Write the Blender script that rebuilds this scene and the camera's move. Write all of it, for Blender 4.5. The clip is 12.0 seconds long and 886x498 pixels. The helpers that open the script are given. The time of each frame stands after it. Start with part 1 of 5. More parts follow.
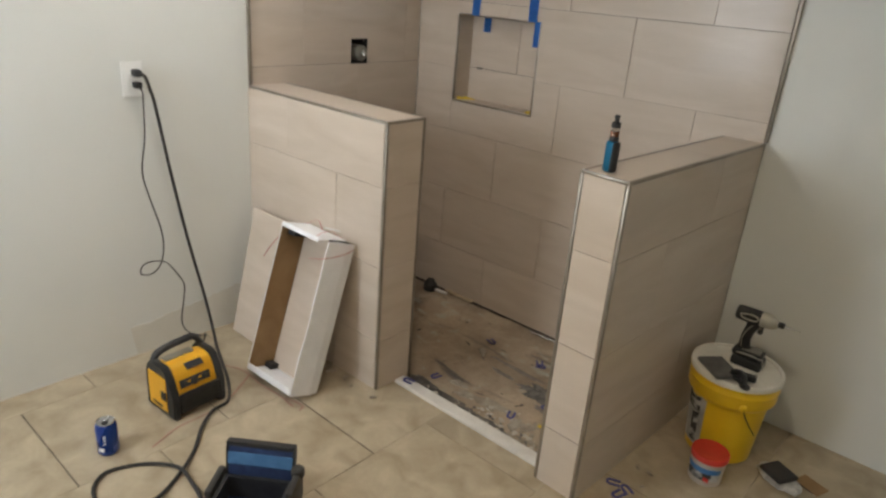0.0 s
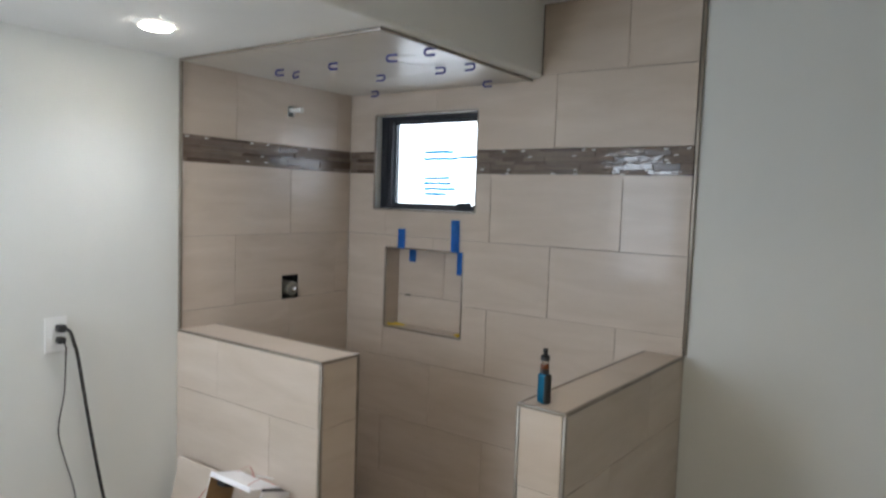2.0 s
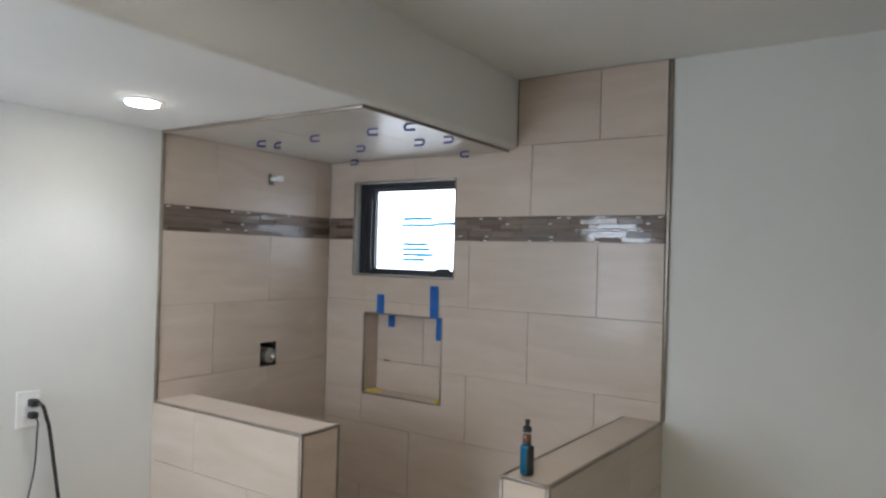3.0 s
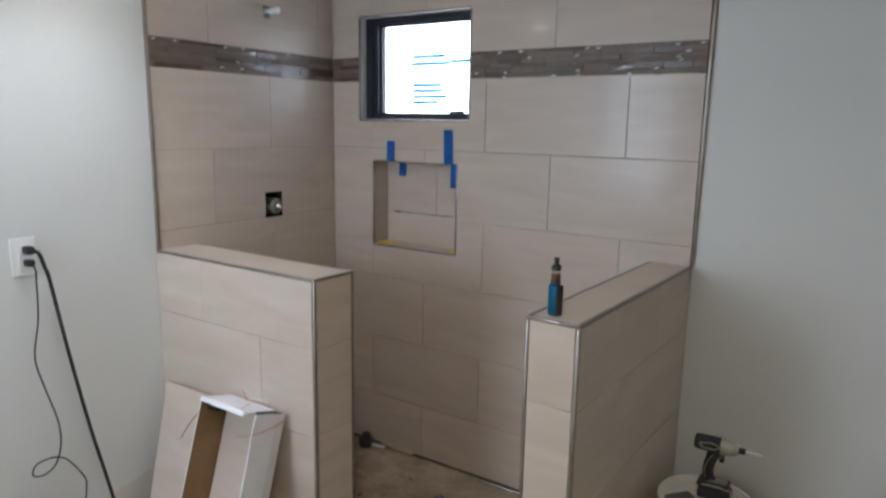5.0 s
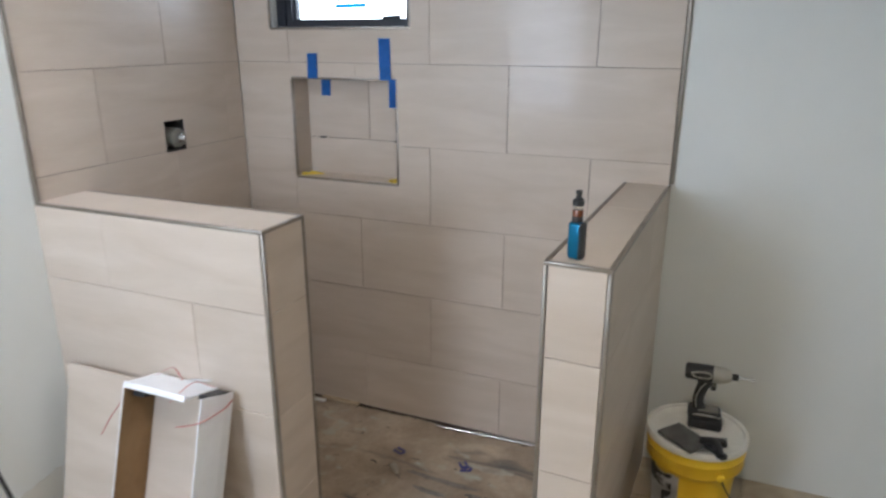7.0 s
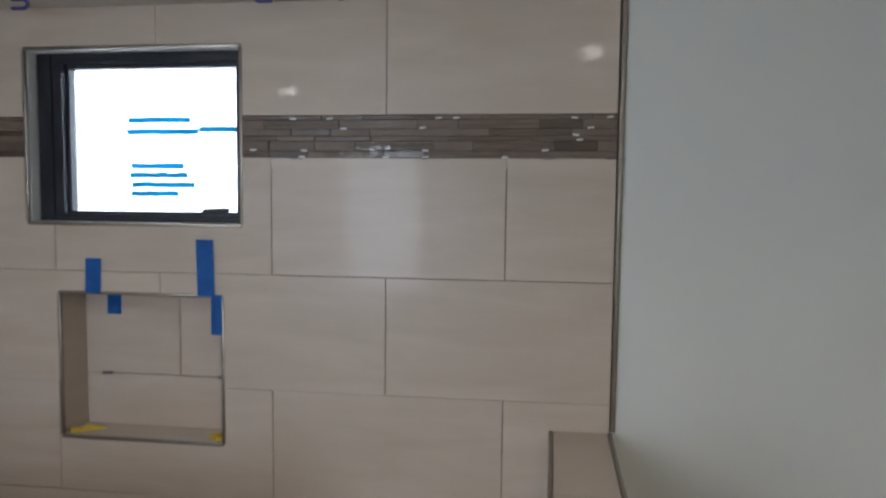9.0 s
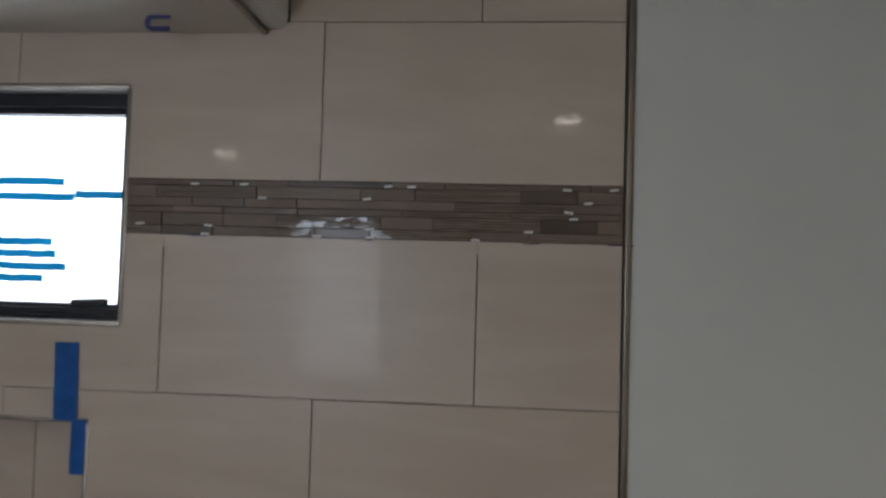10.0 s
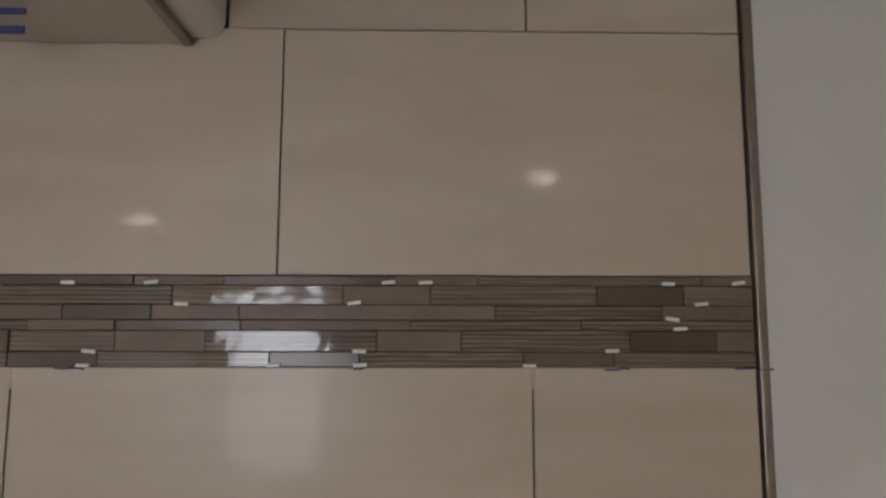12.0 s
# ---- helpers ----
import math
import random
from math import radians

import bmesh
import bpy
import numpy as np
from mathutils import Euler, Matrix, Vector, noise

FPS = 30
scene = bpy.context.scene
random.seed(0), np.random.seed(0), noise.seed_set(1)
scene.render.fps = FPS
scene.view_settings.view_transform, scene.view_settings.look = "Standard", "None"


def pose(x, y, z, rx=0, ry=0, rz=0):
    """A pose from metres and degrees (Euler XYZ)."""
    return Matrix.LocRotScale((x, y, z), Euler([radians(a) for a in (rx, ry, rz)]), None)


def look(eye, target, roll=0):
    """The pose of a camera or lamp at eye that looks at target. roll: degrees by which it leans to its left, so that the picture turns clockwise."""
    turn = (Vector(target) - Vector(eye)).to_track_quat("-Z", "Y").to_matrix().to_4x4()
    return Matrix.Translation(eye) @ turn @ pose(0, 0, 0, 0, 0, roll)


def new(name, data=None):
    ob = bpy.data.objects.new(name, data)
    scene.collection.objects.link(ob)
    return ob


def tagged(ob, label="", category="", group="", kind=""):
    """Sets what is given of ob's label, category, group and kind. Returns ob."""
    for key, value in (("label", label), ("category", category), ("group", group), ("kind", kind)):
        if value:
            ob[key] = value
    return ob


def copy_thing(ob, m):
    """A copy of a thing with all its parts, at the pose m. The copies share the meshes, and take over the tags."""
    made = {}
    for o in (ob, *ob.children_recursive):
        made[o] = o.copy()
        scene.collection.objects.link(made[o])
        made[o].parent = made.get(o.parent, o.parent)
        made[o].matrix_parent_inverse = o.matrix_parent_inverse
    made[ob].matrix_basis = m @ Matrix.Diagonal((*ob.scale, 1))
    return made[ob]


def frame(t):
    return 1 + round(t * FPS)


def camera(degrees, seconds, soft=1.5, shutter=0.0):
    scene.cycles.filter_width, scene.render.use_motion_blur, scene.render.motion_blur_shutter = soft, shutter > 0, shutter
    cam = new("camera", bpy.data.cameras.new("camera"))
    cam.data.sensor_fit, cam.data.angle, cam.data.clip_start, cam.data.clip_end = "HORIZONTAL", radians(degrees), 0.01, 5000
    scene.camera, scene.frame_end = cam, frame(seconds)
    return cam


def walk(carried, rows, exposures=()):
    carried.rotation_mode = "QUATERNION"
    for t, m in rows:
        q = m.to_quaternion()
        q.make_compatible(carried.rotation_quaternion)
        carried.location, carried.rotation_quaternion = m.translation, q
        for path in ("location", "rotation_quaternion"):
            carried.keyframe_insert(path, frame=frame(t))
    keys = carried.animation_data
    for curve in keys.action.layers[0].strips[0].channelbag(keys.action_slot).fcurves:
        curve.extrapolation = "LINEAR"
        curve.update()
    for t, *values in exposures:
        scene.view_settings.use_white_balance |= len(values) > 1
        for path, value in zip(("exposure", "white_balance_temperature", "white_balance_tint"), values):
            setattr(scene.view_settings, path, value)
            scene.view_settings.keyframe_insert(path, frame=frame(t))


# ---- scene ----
cam = camera(66.8, 12.0, soft=2.4, shutter=0.4)
PATH = [
    (0, (2.439, -2.546, 1.503), (1.232, -1.131, 0.766), 4.6),
    (0.5, (2.396, -2.521, 1.505), (1.214, -1.041, 0.863), 2.4),
    (1, (2.407, -2.536, 1.556), (1.234, -0.974, 1.128), 1.0),
    (1.5, (2.422, -2.554, 1.59), (1.265, -0.949, 1.292), 2.3),
    (2, (2.427, -2.567, 1.613), (1.272, -0.94, 1.467), 1.9),
    (2.5, (2.43, -2.596, 1.654), (1.315, -0.936, 1.631), 1.5),
    (2.7, (2.434, -2.607, 1.663), (1.335, -0.936, 1.686), 1.6),
    (4.3, (2.365, -2.595, 1.599), (1.252, -0.937, 1.49), 0.7),
    (4.5, (2.359, -2.581, 1.586), (1.236, -0.939, 1.379), 0.6),
    (5, (2.297, -2.477, 1.545), (1.21, -0.839, 1.179), 1.0),
    (5.5, (2.242, -2.414, 1.512), (1.099, -0.882, 0.923), 0.1),
    (6, (2.13, -2.373, 1.501), (1.066, -0.834, 0.794), 0.8),
    (6.5, (1.974, -2.373, 1.506), (0.987, -0.765, 0.842), -1.2),
    (6.7, (1.923, -2.366, 1.515), (1.055, -0.682, 0.875), -1.2),
    (8.3, (1.715, -1.895, 1.547), (1.175, 0.008, 1.256), 2.6),
    (8.5, (1.648, -1.834, 1.549), (1.201, 0.105, 1.348), 2.8),
    (9, (1.508, -1.677, 1.622), (1.267, 0.304, 1.486), 0.6),
    (9.5, (1.465, -1.502, 1.636), (1.301, 0.491, 1.608), 1.3),
    (10, (1.49, -1.251, 1.673), (1.34, 0.742, 1.746), 1.6),
    (10.5, (1.399, -1.081, 1.712), (1.361, 0.911, 1.887), 0.9),
    (11, (1.295, -0.931, 1.746), (1.326, 1.046, 2.048), -3.2),
    (11.5, (1.299, -0.858, 1.758), (1.415, 1.121, 2.022), -1.6),
    (12, (1.338, -0.799, 1.778), (1.379, 1.186, 2.017), 0.1),
]
EXPOSURE = [(0, 0.06, 6500, 11), (0.5, 0.26, 6200, 10), (1.0, 0.17, 5950, 10), (1.5, -0.01, 5900, 11), (2.0, -0.16, 5900, 11), (2.5, -0.13, 5950, 12), (4.5, -0.19, 5700, 13), (5.0, -0.15, 5680, 13), (5.5, -0.14, 5650, 13), (6.0, 0.17, 5600, 13), (6.5, 0.42, 5600, 12),
            (8.5, -0.15, 5750, 12), (9.0, -0.3, 5800, 13), (9.5, -0.7, 5850, 13), (10.0, -0.95, 6050, 14), (10.5, -1.3, 6300, 16), (11.0, -1.45, 6600, 18), (11.5, -1.11, 6700, 18), (12.0, -0.5, 6650, 17)]
walk(cam, [(t, look(eye, target, roll)) for t, eye, target, roll in PATH],
     exposures=[(t, stops, kelvin, tint) for t, stops, kelvin, tint in EXPOSURE])

# ---- world and lights ----
world = bpy.data.worlds.new("overcast_sky")
scene.world = world
world.use_nodes = True
wn = world.node_tree.nodes
sky = wn.new("ShaderNodeTexSky")
sky.sky_type, sky.sun_disc = "NISHITA", False
sky.sun_elevation, sky.sun_rotation = radians(38), radians(160)
world.node_tree.links.new(sky.outputs[0], wn["Background"].inputs[0])
wn["Background"].inputs[1].default_value = 0.1


def lamp(name, kind, m, energy, colour, **kw):
    data = bpy.data.lights.new(name, kind)
    data.energy, data.color = energy, colour
    for key, value in kw.items():
        if key == "size":
            data.size = value
        elif key == "size_y":
            data.shape, data.size_y = "RECTANGLE", value
        elif key == "disk":
            data.shape, data.size = "DISK", value
        elif key == "spread":
            data.spread = radians(value)
    ob = new(name, data)
    ob.matrix_world = m
    return ob


DAY, LED = (0.84, 0.93, 1.0), (1.0, 0.82, 0.58)
SOFFIT_LAMP, CEILING_LAMP = (0.42, -1.34, 2.135), (1.83, -2.05, 2.44)
# daylight in the far window opening, the two recessed lamps, and daylight in the shower window
lamp("daylight_far_window", "AREA", look((0.45, -3.23, 1.46), (0.75, 0, 0.95)), 19, DAY, size=0.56, size_y=1.04)
lamp("daylight_shower_window", "AREA", look((0.47, 0.17, 1.80), (0.47, -2, 1.1)), 0.8, DAY, size=0.5, size_y=0.4)
lamp("recessed_lamp_soffit", "AREA", look((0.42, -1.34, 2.112), (0.42, -1.34, 0)), 2.3, (0.97, 0.97, 0.96), disk=0.10, spread=125)
lamp("recessed_lamp_ceiling", "AREA", look((1.83, -2.05, 2.417), (1.83, -2.05, 0)), 7.3, LED, disk=0.10, spread=140)


# ---- materials ----
def nodes_of(name):
    m = bpy.data.materials.new(name)
    m.use_nodes = True
    return m, m.node_tree.nodes, m.node_tree.links, m.node_tree.nodes["Principled BSDF"]


def surf(name, dark, light, scale=8.0, rough=0.5, metal=0.0, bump=0.1, fine=120.0, stretch=(1, 1, 1), spread=0.06, vary=0.0, contrast=(0.3, 0.7), coat=0.0, coat_rough=0.04, wear=0.10, spec=0.5):
    """A surface with broad mottling, fine grain in colour, gloss and relief, moved at random from object to object."""
    m, n, l, b = nodes_of(name)
    tc, info, mp = n.new("ShaderNodeTexCoord"), n.new("ShaderNodeObjectInfo"), n.new("ShaderNodeMapping")
    shift = n.new("ShaderNodeVectorMath")
    shift.operation = "SCALE"
    shift.inputs[0].default_value = (31.0, 17.0, 23.0)
    l.new(info.outputs["Random"], shift.inputs["Scale"])
    add = n.new("ShaderNodeVectorMath")
    l.new(tc.outputs["Object"], add.inputs[0])
    l.new(shift.outputs[0], add.inputs[1])
    mp.inputs["Scale"].default_value = stretch
    l.new(add.outputs[0], mp.inputs["Vector"])
    big, small = n.new("ShaderNodeTexNoise"), n.new("ShaderNodeTexNoise")
    big.inputs["Scale"].default_value, big.inputs["Detail"].default_value, big.inputs["Distortion"].default_value = scale, 6, 0.6
    small.inputs["Scale"].default_value, small.inputs["Detail"].default_value = fine, 3
    for node in (big, small):
        l.new(mp.outputs[0], node.inputs["Vector"])
    ramp = n.new("ShaderNodeValToRGB")
    ramp.color_ramp.elements[0].position, ramp.color_ramp.elements[1].position = contrast
    ramp.color_ramp.elements[0].color, ramp.color_ramp.elements[1].color = (*dark, 1), (*light, 1)
    l.new(big.outputs["Fac"], ramp.inputs[0])
    grain = n.new("ShaderNodeMapRange")
    grain.inputs["To Min"].default_value, grain.inputs["To Max"].default_value = 1 - wear, 1 + wear
    l.new(small.outputs["Fac"], grain.inputs["Value"])
    hsv = n.new("ShaderNodeHueSaturation")
    l.new(ramp.outputs[0], hsv.inputs["Color"])
    if vary:
        each = n.new("ShaderNodeMapRange")
        each.inputs["To Min"].default_value, each.inputs["To Max"].default_value = 1 - vary, 1 + vary
        l.new(info.outputs["Random"], each.inputs["Value"])
        times = n.new("ShaderNodeMath")
        times.operation = "MULTIPLY"
        l.new(grain.outputs[0], times.inputs[0])
        l.new(each.outputs[0], times.inputs[1])
        l.new(times.outputs[0], hsv.inputs["Value"])
    else:
        l.new(grain.outputs[0], hsv.inputs["Value"])
    l.new(hsv.outputs[0], b.inputs["Base Color"])
    gloss = n.new("ShaderNodeMapRange")
    gloss.inputs["To Min"].default_value, gloss.inputs["To Max"].default_value = max(0.02, rough - spread), min(1, rough + spread)
    l.new(big.outputs["Fac"], gloss.inputs["Value"])
    l.new(gloss.outputs[0], b.inputs["Roughness"])
    b.inputs["Metallic"].default_value = metal
    b.inputs["Specular IOR Level"].default_value = spec
    b.inputs["Coat Weight"].default_value = coat
    b.inputs["Coat Roughness"].default_value = coat_rough
    if bump:
        bp = n.new("ShaderNodeBump")
        bp.inputs["Strength"].default_value, bp.inputs["Distance"].default_value = bump, 0.002
        l.new(small.outputs["Fac"], bp.inputs["Height"])
        l.new(bp.outputs[0], b.inputs["Normal"])
    return m


def glow(name, colour, strength):
    m, n, l, b = nodes_of(name)
    b.inputs["Base Color"].default_value = (*colour, 1)
    b.inputs["Emission Color"].default_value = (*colour, 1)
    b.inputs["Emission Strength"].default_value = strength
    return m


def glass(name, colour=(1, 1, 1), rough=0.0):
    m, n, l, b = nodes_of(name)
    b.inputs["Base Color"].default_value = (*colour, 1)
    b.inputs["Roughness"].default_value = rough
    b.inputs["Transmission Weight"].default_value = 1.0
    b.inputs["IOR"].default_value = 1.45
    return m


def ripple(m):
    """Poured glass face: slow waviness along the strip."""
    n, l = m.node_tree.nodes, m.node_tree.links
    slow, bp, at = n.new("ShaderNodeTexNoise"), n.new("ShaderNodeBump"), n.new("ShaderNodeTexCoord")
    slow.inputs["Scale"].default_value, slow.inputs["Detail"].default_value = 38, 1.0
    l.new(at.outputs["Object"], slow.inputs["Vector"])
    bp.inputs["Strength"].default_value, bp.inputs["Distance"].default_value = 0.6, 0.0007
    l.new(slow.outputs["Fac"], bp.inputs["Height"])
    for socket in ("Normal", "Coat Normal"):
        l.new(bp.outputs[0], n["Principled BSDF"].inputs[socket])


def striped(name, dark, light, rough):
    """Ribbed glass strip: fine lines along the strip that wander like wood grain."""
    m = surf(name, dark, light, scale=5, rough=rough, bump=0.0, fine=60, stretch=(1, 1, 30), vary=0.22, contrast=(0.35, 0.65))
    n, l = m.node_tree.nodes, m.node_tree.links
    wave, mp = n.new("ShaderNodeTexWave"), n["Mapping"]
    wave.bands_direction = "Z"
    wave.inputs["Scale"].default_value, wave.inputs["Distortion"].default_value = 1.9, 4.5
    wave.inputs["Detail"].default_value = 2
    wave.inputs["Detail Scale"].default_value = 5.0
    l.new(mp.outputs[0], wave.inputs["Vector"])
    ripple(m)
    mix, line = n.new("ShaderNodeMixRGB"), n.new("ShaderNodeValToRGB")
    line.color_ramp.elements[0].position, line.color_ramp.elements[1].position = 0.72, 1.0
    l.new(wave.outputs["Fac"], line.inputs[0])
    l.new(line.outputs[0], mix.inputs[0])
    l.new(n["Hue/Saturation/Value"].outputs[0], mix.inputs[1])
    mix.inputs[2].default_value = (*(1.5 * c for c in light), 1)
    l.new(mix.outputs[0], n["Principled BSDF"].inputs["Base Color"])
    return m


WALL = surf("white_wall_paint", (0.68, 0.685, 0.655), (0.73, 0.735, 0.705), scale=1.4, rough=0.55, bump=0.05, fine=160, wear=0.015)
WALLBEIGE = surf("dull_beige_wall", (0.61, 0.59, 0.53), (0.68, 0.66, 0.60), scale=5, rough=0.8, bump=0.1, fine=120, wear=0.04)
CEIL = surf("white_ceiling_paint", (0.72, 0.72, 0.70), (0.78, 0.78, 0.76), scale=1.2, rough=0.7, bump=0.06, fine=140, wear=0.015)
TILE = surf("beige_porcelain", (0.505, 0.42, 0.337), (0.605, 0.52, 0.44), scale=2.6, rough=0.38, spec=0.5, coat=0.13, coat_rough=0.07, bump=0.015, fine=40, stretch=(1, 1, 5), spread=0.03, vary=0.02, contrast=(0.25, 0.75), wear=0.025)
CEILTILE = surf("pale_porcelain", (0.52, 0.485, 0.43), (0.58, 0.545, 0.49), scale=3.0, rough=0.4, bump=0.01, fine=40, spread=0.05, wear=0.02, coat=0.08)
MORTAR = surf("dark_mortar", (0.05, 0.04, 0.032), (0.10, 0.08, 0.065), scale=20, rough=0.9, bump=0.3)
THINSET = surf("grey_thinset", (0.26, 0.22, 0.18), (0.36, 0.31, 0.26), scale=20, rough=0.9, bump=0.3)
FLOORTILE = surf("cream_stone_tile", (0.305, 0.244, 0.160), (0.480, 0.405, 0.292), scale=9, rough=0.42, bump=0.05, fine=70, spread=0.12, vary=0.05, contrast=(0.28, 0.72), wear=0.07)
GROUT = surf("dark_floor_joint", (0.03, 0.024, 0.017), (0.07, 0.055, 0.04), scale=30, rough=0.9, bump=0.3)
NICKEL = surf("brushed_nickel", (0.25, 0.218, 0.182), (0.34, 0.30, 0.255), scale=14, rough=0.36, metal=0.75, bump=0.0, fine=200, wear=0.06)
STEEL = surf("bright_steel", (0.6, 0.6, 0.6), (0.75, 0.75, 0.74), scale=20, rough=0.25, metal=1.0, bump=0.02)
BLACKFRAME = surf("black_window_frame", (0.008, 0.010, 0.016), (0.018, 0.021, 0.03), scale=9, rough=0.4, bump=0.02)
BLACK = surf("black_plastic", (0.012, 0.012, 0.013), (0.03, 0.03, 0.031), scale=18, rough=0.5, bump=0.1)
RUBBER = surf("black_rubber", (0.015, 0.014, 0.013), (0.04, 0.037, 0.033), scale=15, rough=0.6, bump=0.1)
YELLOW = surf("yellow_plastic", (0.72, 0.36, 0.012), (0.82, 0.43, 0.02), scale=7, rough=0.38, bump=0.05, wear=0.05)
BUCKETYEL = surf("yellow_bucket_plastic", (0.72, 0.46, 0.01), (0.82, 0.55, 0.02), scale=6, rough=0.35, bump=0.04, wear=0.04)
WHITEPL = surf("white_plastic", (0.78, 0.78, 0.76), (0.84, 0.84, 0.82), scale=10, rough=0.4, bump=0.03, wear=0.03)
LIDWHITE = surf("dusty_white_lid", (0.66, 0.63, 0.56), (0.82, 0.79, 0.72), scale=9, rough=0.55, bump=0.1, wear=0.06)
CARDWHITE = surf("white_carton", (0.76, 0.76, 0.78), (0.85, 0.85, 0.87), scale=9, rough=0.65, bump=0.1, wear=0.04)
CARDBROWN = surf("brown_cardboard", (0.26, 0.155, 0.07), (0.36, 0.23, 0.115), scale=9, rough=0.85, bump=0.2, fine=180, wear=0.08)
BLUETAPE = surf("blue_tape", (0.02, 0.16, 0.55), (0.04, 0.23, 0.70), scale=30, rough=0.6, bump=0.25, fine=240, wear=0.12)
GLASSTAPE = surf("blue_film_strip", (0.03, 0.36, 0.72), (0.06, 0.48, 0.86), scale=60, rough=0.5, bump=0.1, wear=0.1)
YELTAPE = surf("yellow_wedge_plastic", (0.60, 0.42, 0.03), (0.75, 0.55, 0.06), scale=20, rough=0.5, bump=0.1)
BLUESHIM = surf("blue_shim_plastic", (0.045, 0.045, 0.17), (0.08, 0.08, 0.25), scale=20, rough=0.45, bump=0.05)
VAPEBLUE = surf("blue_anodised_metal", (0.004, 0.105, 0.21), (0.008, 0.15, 0.28), scale=12, rough=0.28, metal=0.6, bump=0.02)
CANBLUE = surf("blue_can_print", (0.01, 0.045, 0.26), (0.02, 0.07, 0.36), scale=9, rough=0.28, metal=0.5, bump=0.01)
RED = surf("red_lid_plastic", (0.50, 0.03, 0.02), (0.62, 0.05, 0.035), scale=12, rough=0.45, bump=0.08)
PINK = surf("pink_strap", (0.42, 0.12, 0.11), (0.56, 0.19, 0.17), scale=25, rough=0.5, bump=0.1)
STRAPDUST = surf("dusty_pink_strap", (0.32, 0.17, 0.13), (0.44, 0.25, 0.20), scale=25, rough=0.6, bump=0.1)
NAVY = surf("navy_fabric", (0.010, 0.022, 0.075), (0.022, 0.045, 0.13), scale=30, rough=0.85, bump=0.3, fine=300)
MIDBLUE = surf("mid_blue_fabric", (0.045, 0.14, 0.30), (0.075, 0.20, 0.40), scale=30, rough=0.8, bump=0.3, fine=300)
GREYGREEN = surf("grey_green_plastic", (0.16, 0.15, 0.12), (0.25, 0.235, 0.195), scale=14, rough=0.45, bump=0.06)
GREYPAD = surf("grey_rubber_pad", (0.075, 0.072, 0.068), (0.15, 0.145, 0.135), scale=20, rough=0.7, bump=0.2)
LABELDARK = surf("dark_label", (0.02, 0.02, 0.022), (0.50, 0.49, 0.47), scale=16, rough=0.5, bump=0.02, contrast=(0.46, 0.56))
LABELGREY = surf("grey_label", (0.30, 0.29, 0.27), (0.62, 0.61, 0.58), scale=9, rough=0.5, bump=0.02)
TUBCLEAR = surf("cloudy_tub_plastic", (0.42, 0.37, 0.32), (0.58, 0.53, 0.47), scale=12, rough=0.3, bump=0.05)
TUBBLUE = surf("blue_tub_label", (0.03, 0.12, 0.30), (0.06, 0.20, 0.45), scale=10, rough=0.4, bump=0.02)
WOOD = surf("pale_wood_shim", (0.42, 0.32, 0.20), (0.58, 0.47, 0.32), scale=20, rough=0.7, bump=0.2, stretch=(1, 6, 6))
BAG = surf("crumpled_white_plastic", (0.30, 0.29, 0.27), (0.58, 0.56, 0.52), scale=30, rough=0.3, bump=0.5)
AMBER = surf("amber_liquid", (0.10, 0.03, 0.012), (0.2, 0.07, 0.03), scale=20, rough=0.1, bump=0)
MEMBRANE = surf("grey_membrane", (0.085, 0.078, 0.073), (0.24, 0.222, 0.20), scale=26, rough=0.5, bump=0.4, fine=90, contrast=(0.4, 0.75))
BLOB = surf("dried_thinset", (0.28, 0.235, 0.18), (0.46, 0.41, 0.33), scale=18, rough=0.9, bump=0.4)
MOSAIC = (striped("ribbed_taupe_glass", (0.125, 0.096, 0.074), (0.180, 0.140, 0.110), 0.06),
          surf("plain_taupe_stone", (0.150, 0.108, 0.080), (0.195, 0.145, 0.110), scale=14, rough=0.42, spec=0.35, bump=0.04, vary=0.16),
          surf("dark_brown_glass", (0.098, 0.070, 0.053), (0.130, 0.097, 0.075), scale=14, rough=0.25, spread=0.04, bump=0.02, vary=0.14))
STREAK = surf("grey_brown_smear", (0.14, 0.122, 0.105), (0.27, 0.235, 0.195), scale=24, rough=0.7, bump=0.4)
CHALK = surf("chalky_dried_mortar", (0.42, 0.38, 0.31), (0.62, 0.57, 0.49), scale=30, rough=0.9, bump=0.4)
MARBLE = surf("white_threshold_stone", (0.58, 0.55, 0.50), (0.72, 0.69, 0.64), scale=10, rough=0.4, bump=0.05)
PANE = glass("clear_glass")
CLEAR = glass("vial_glass", (0.8, 0.75, 0.7))
SKYGLOW = glow("white_overcast_glow", (0.95, 0.98, 1.0), 3.0)
LENS = glow("lamp_lens", (1.0, 0.90, 0.74), 95.0)


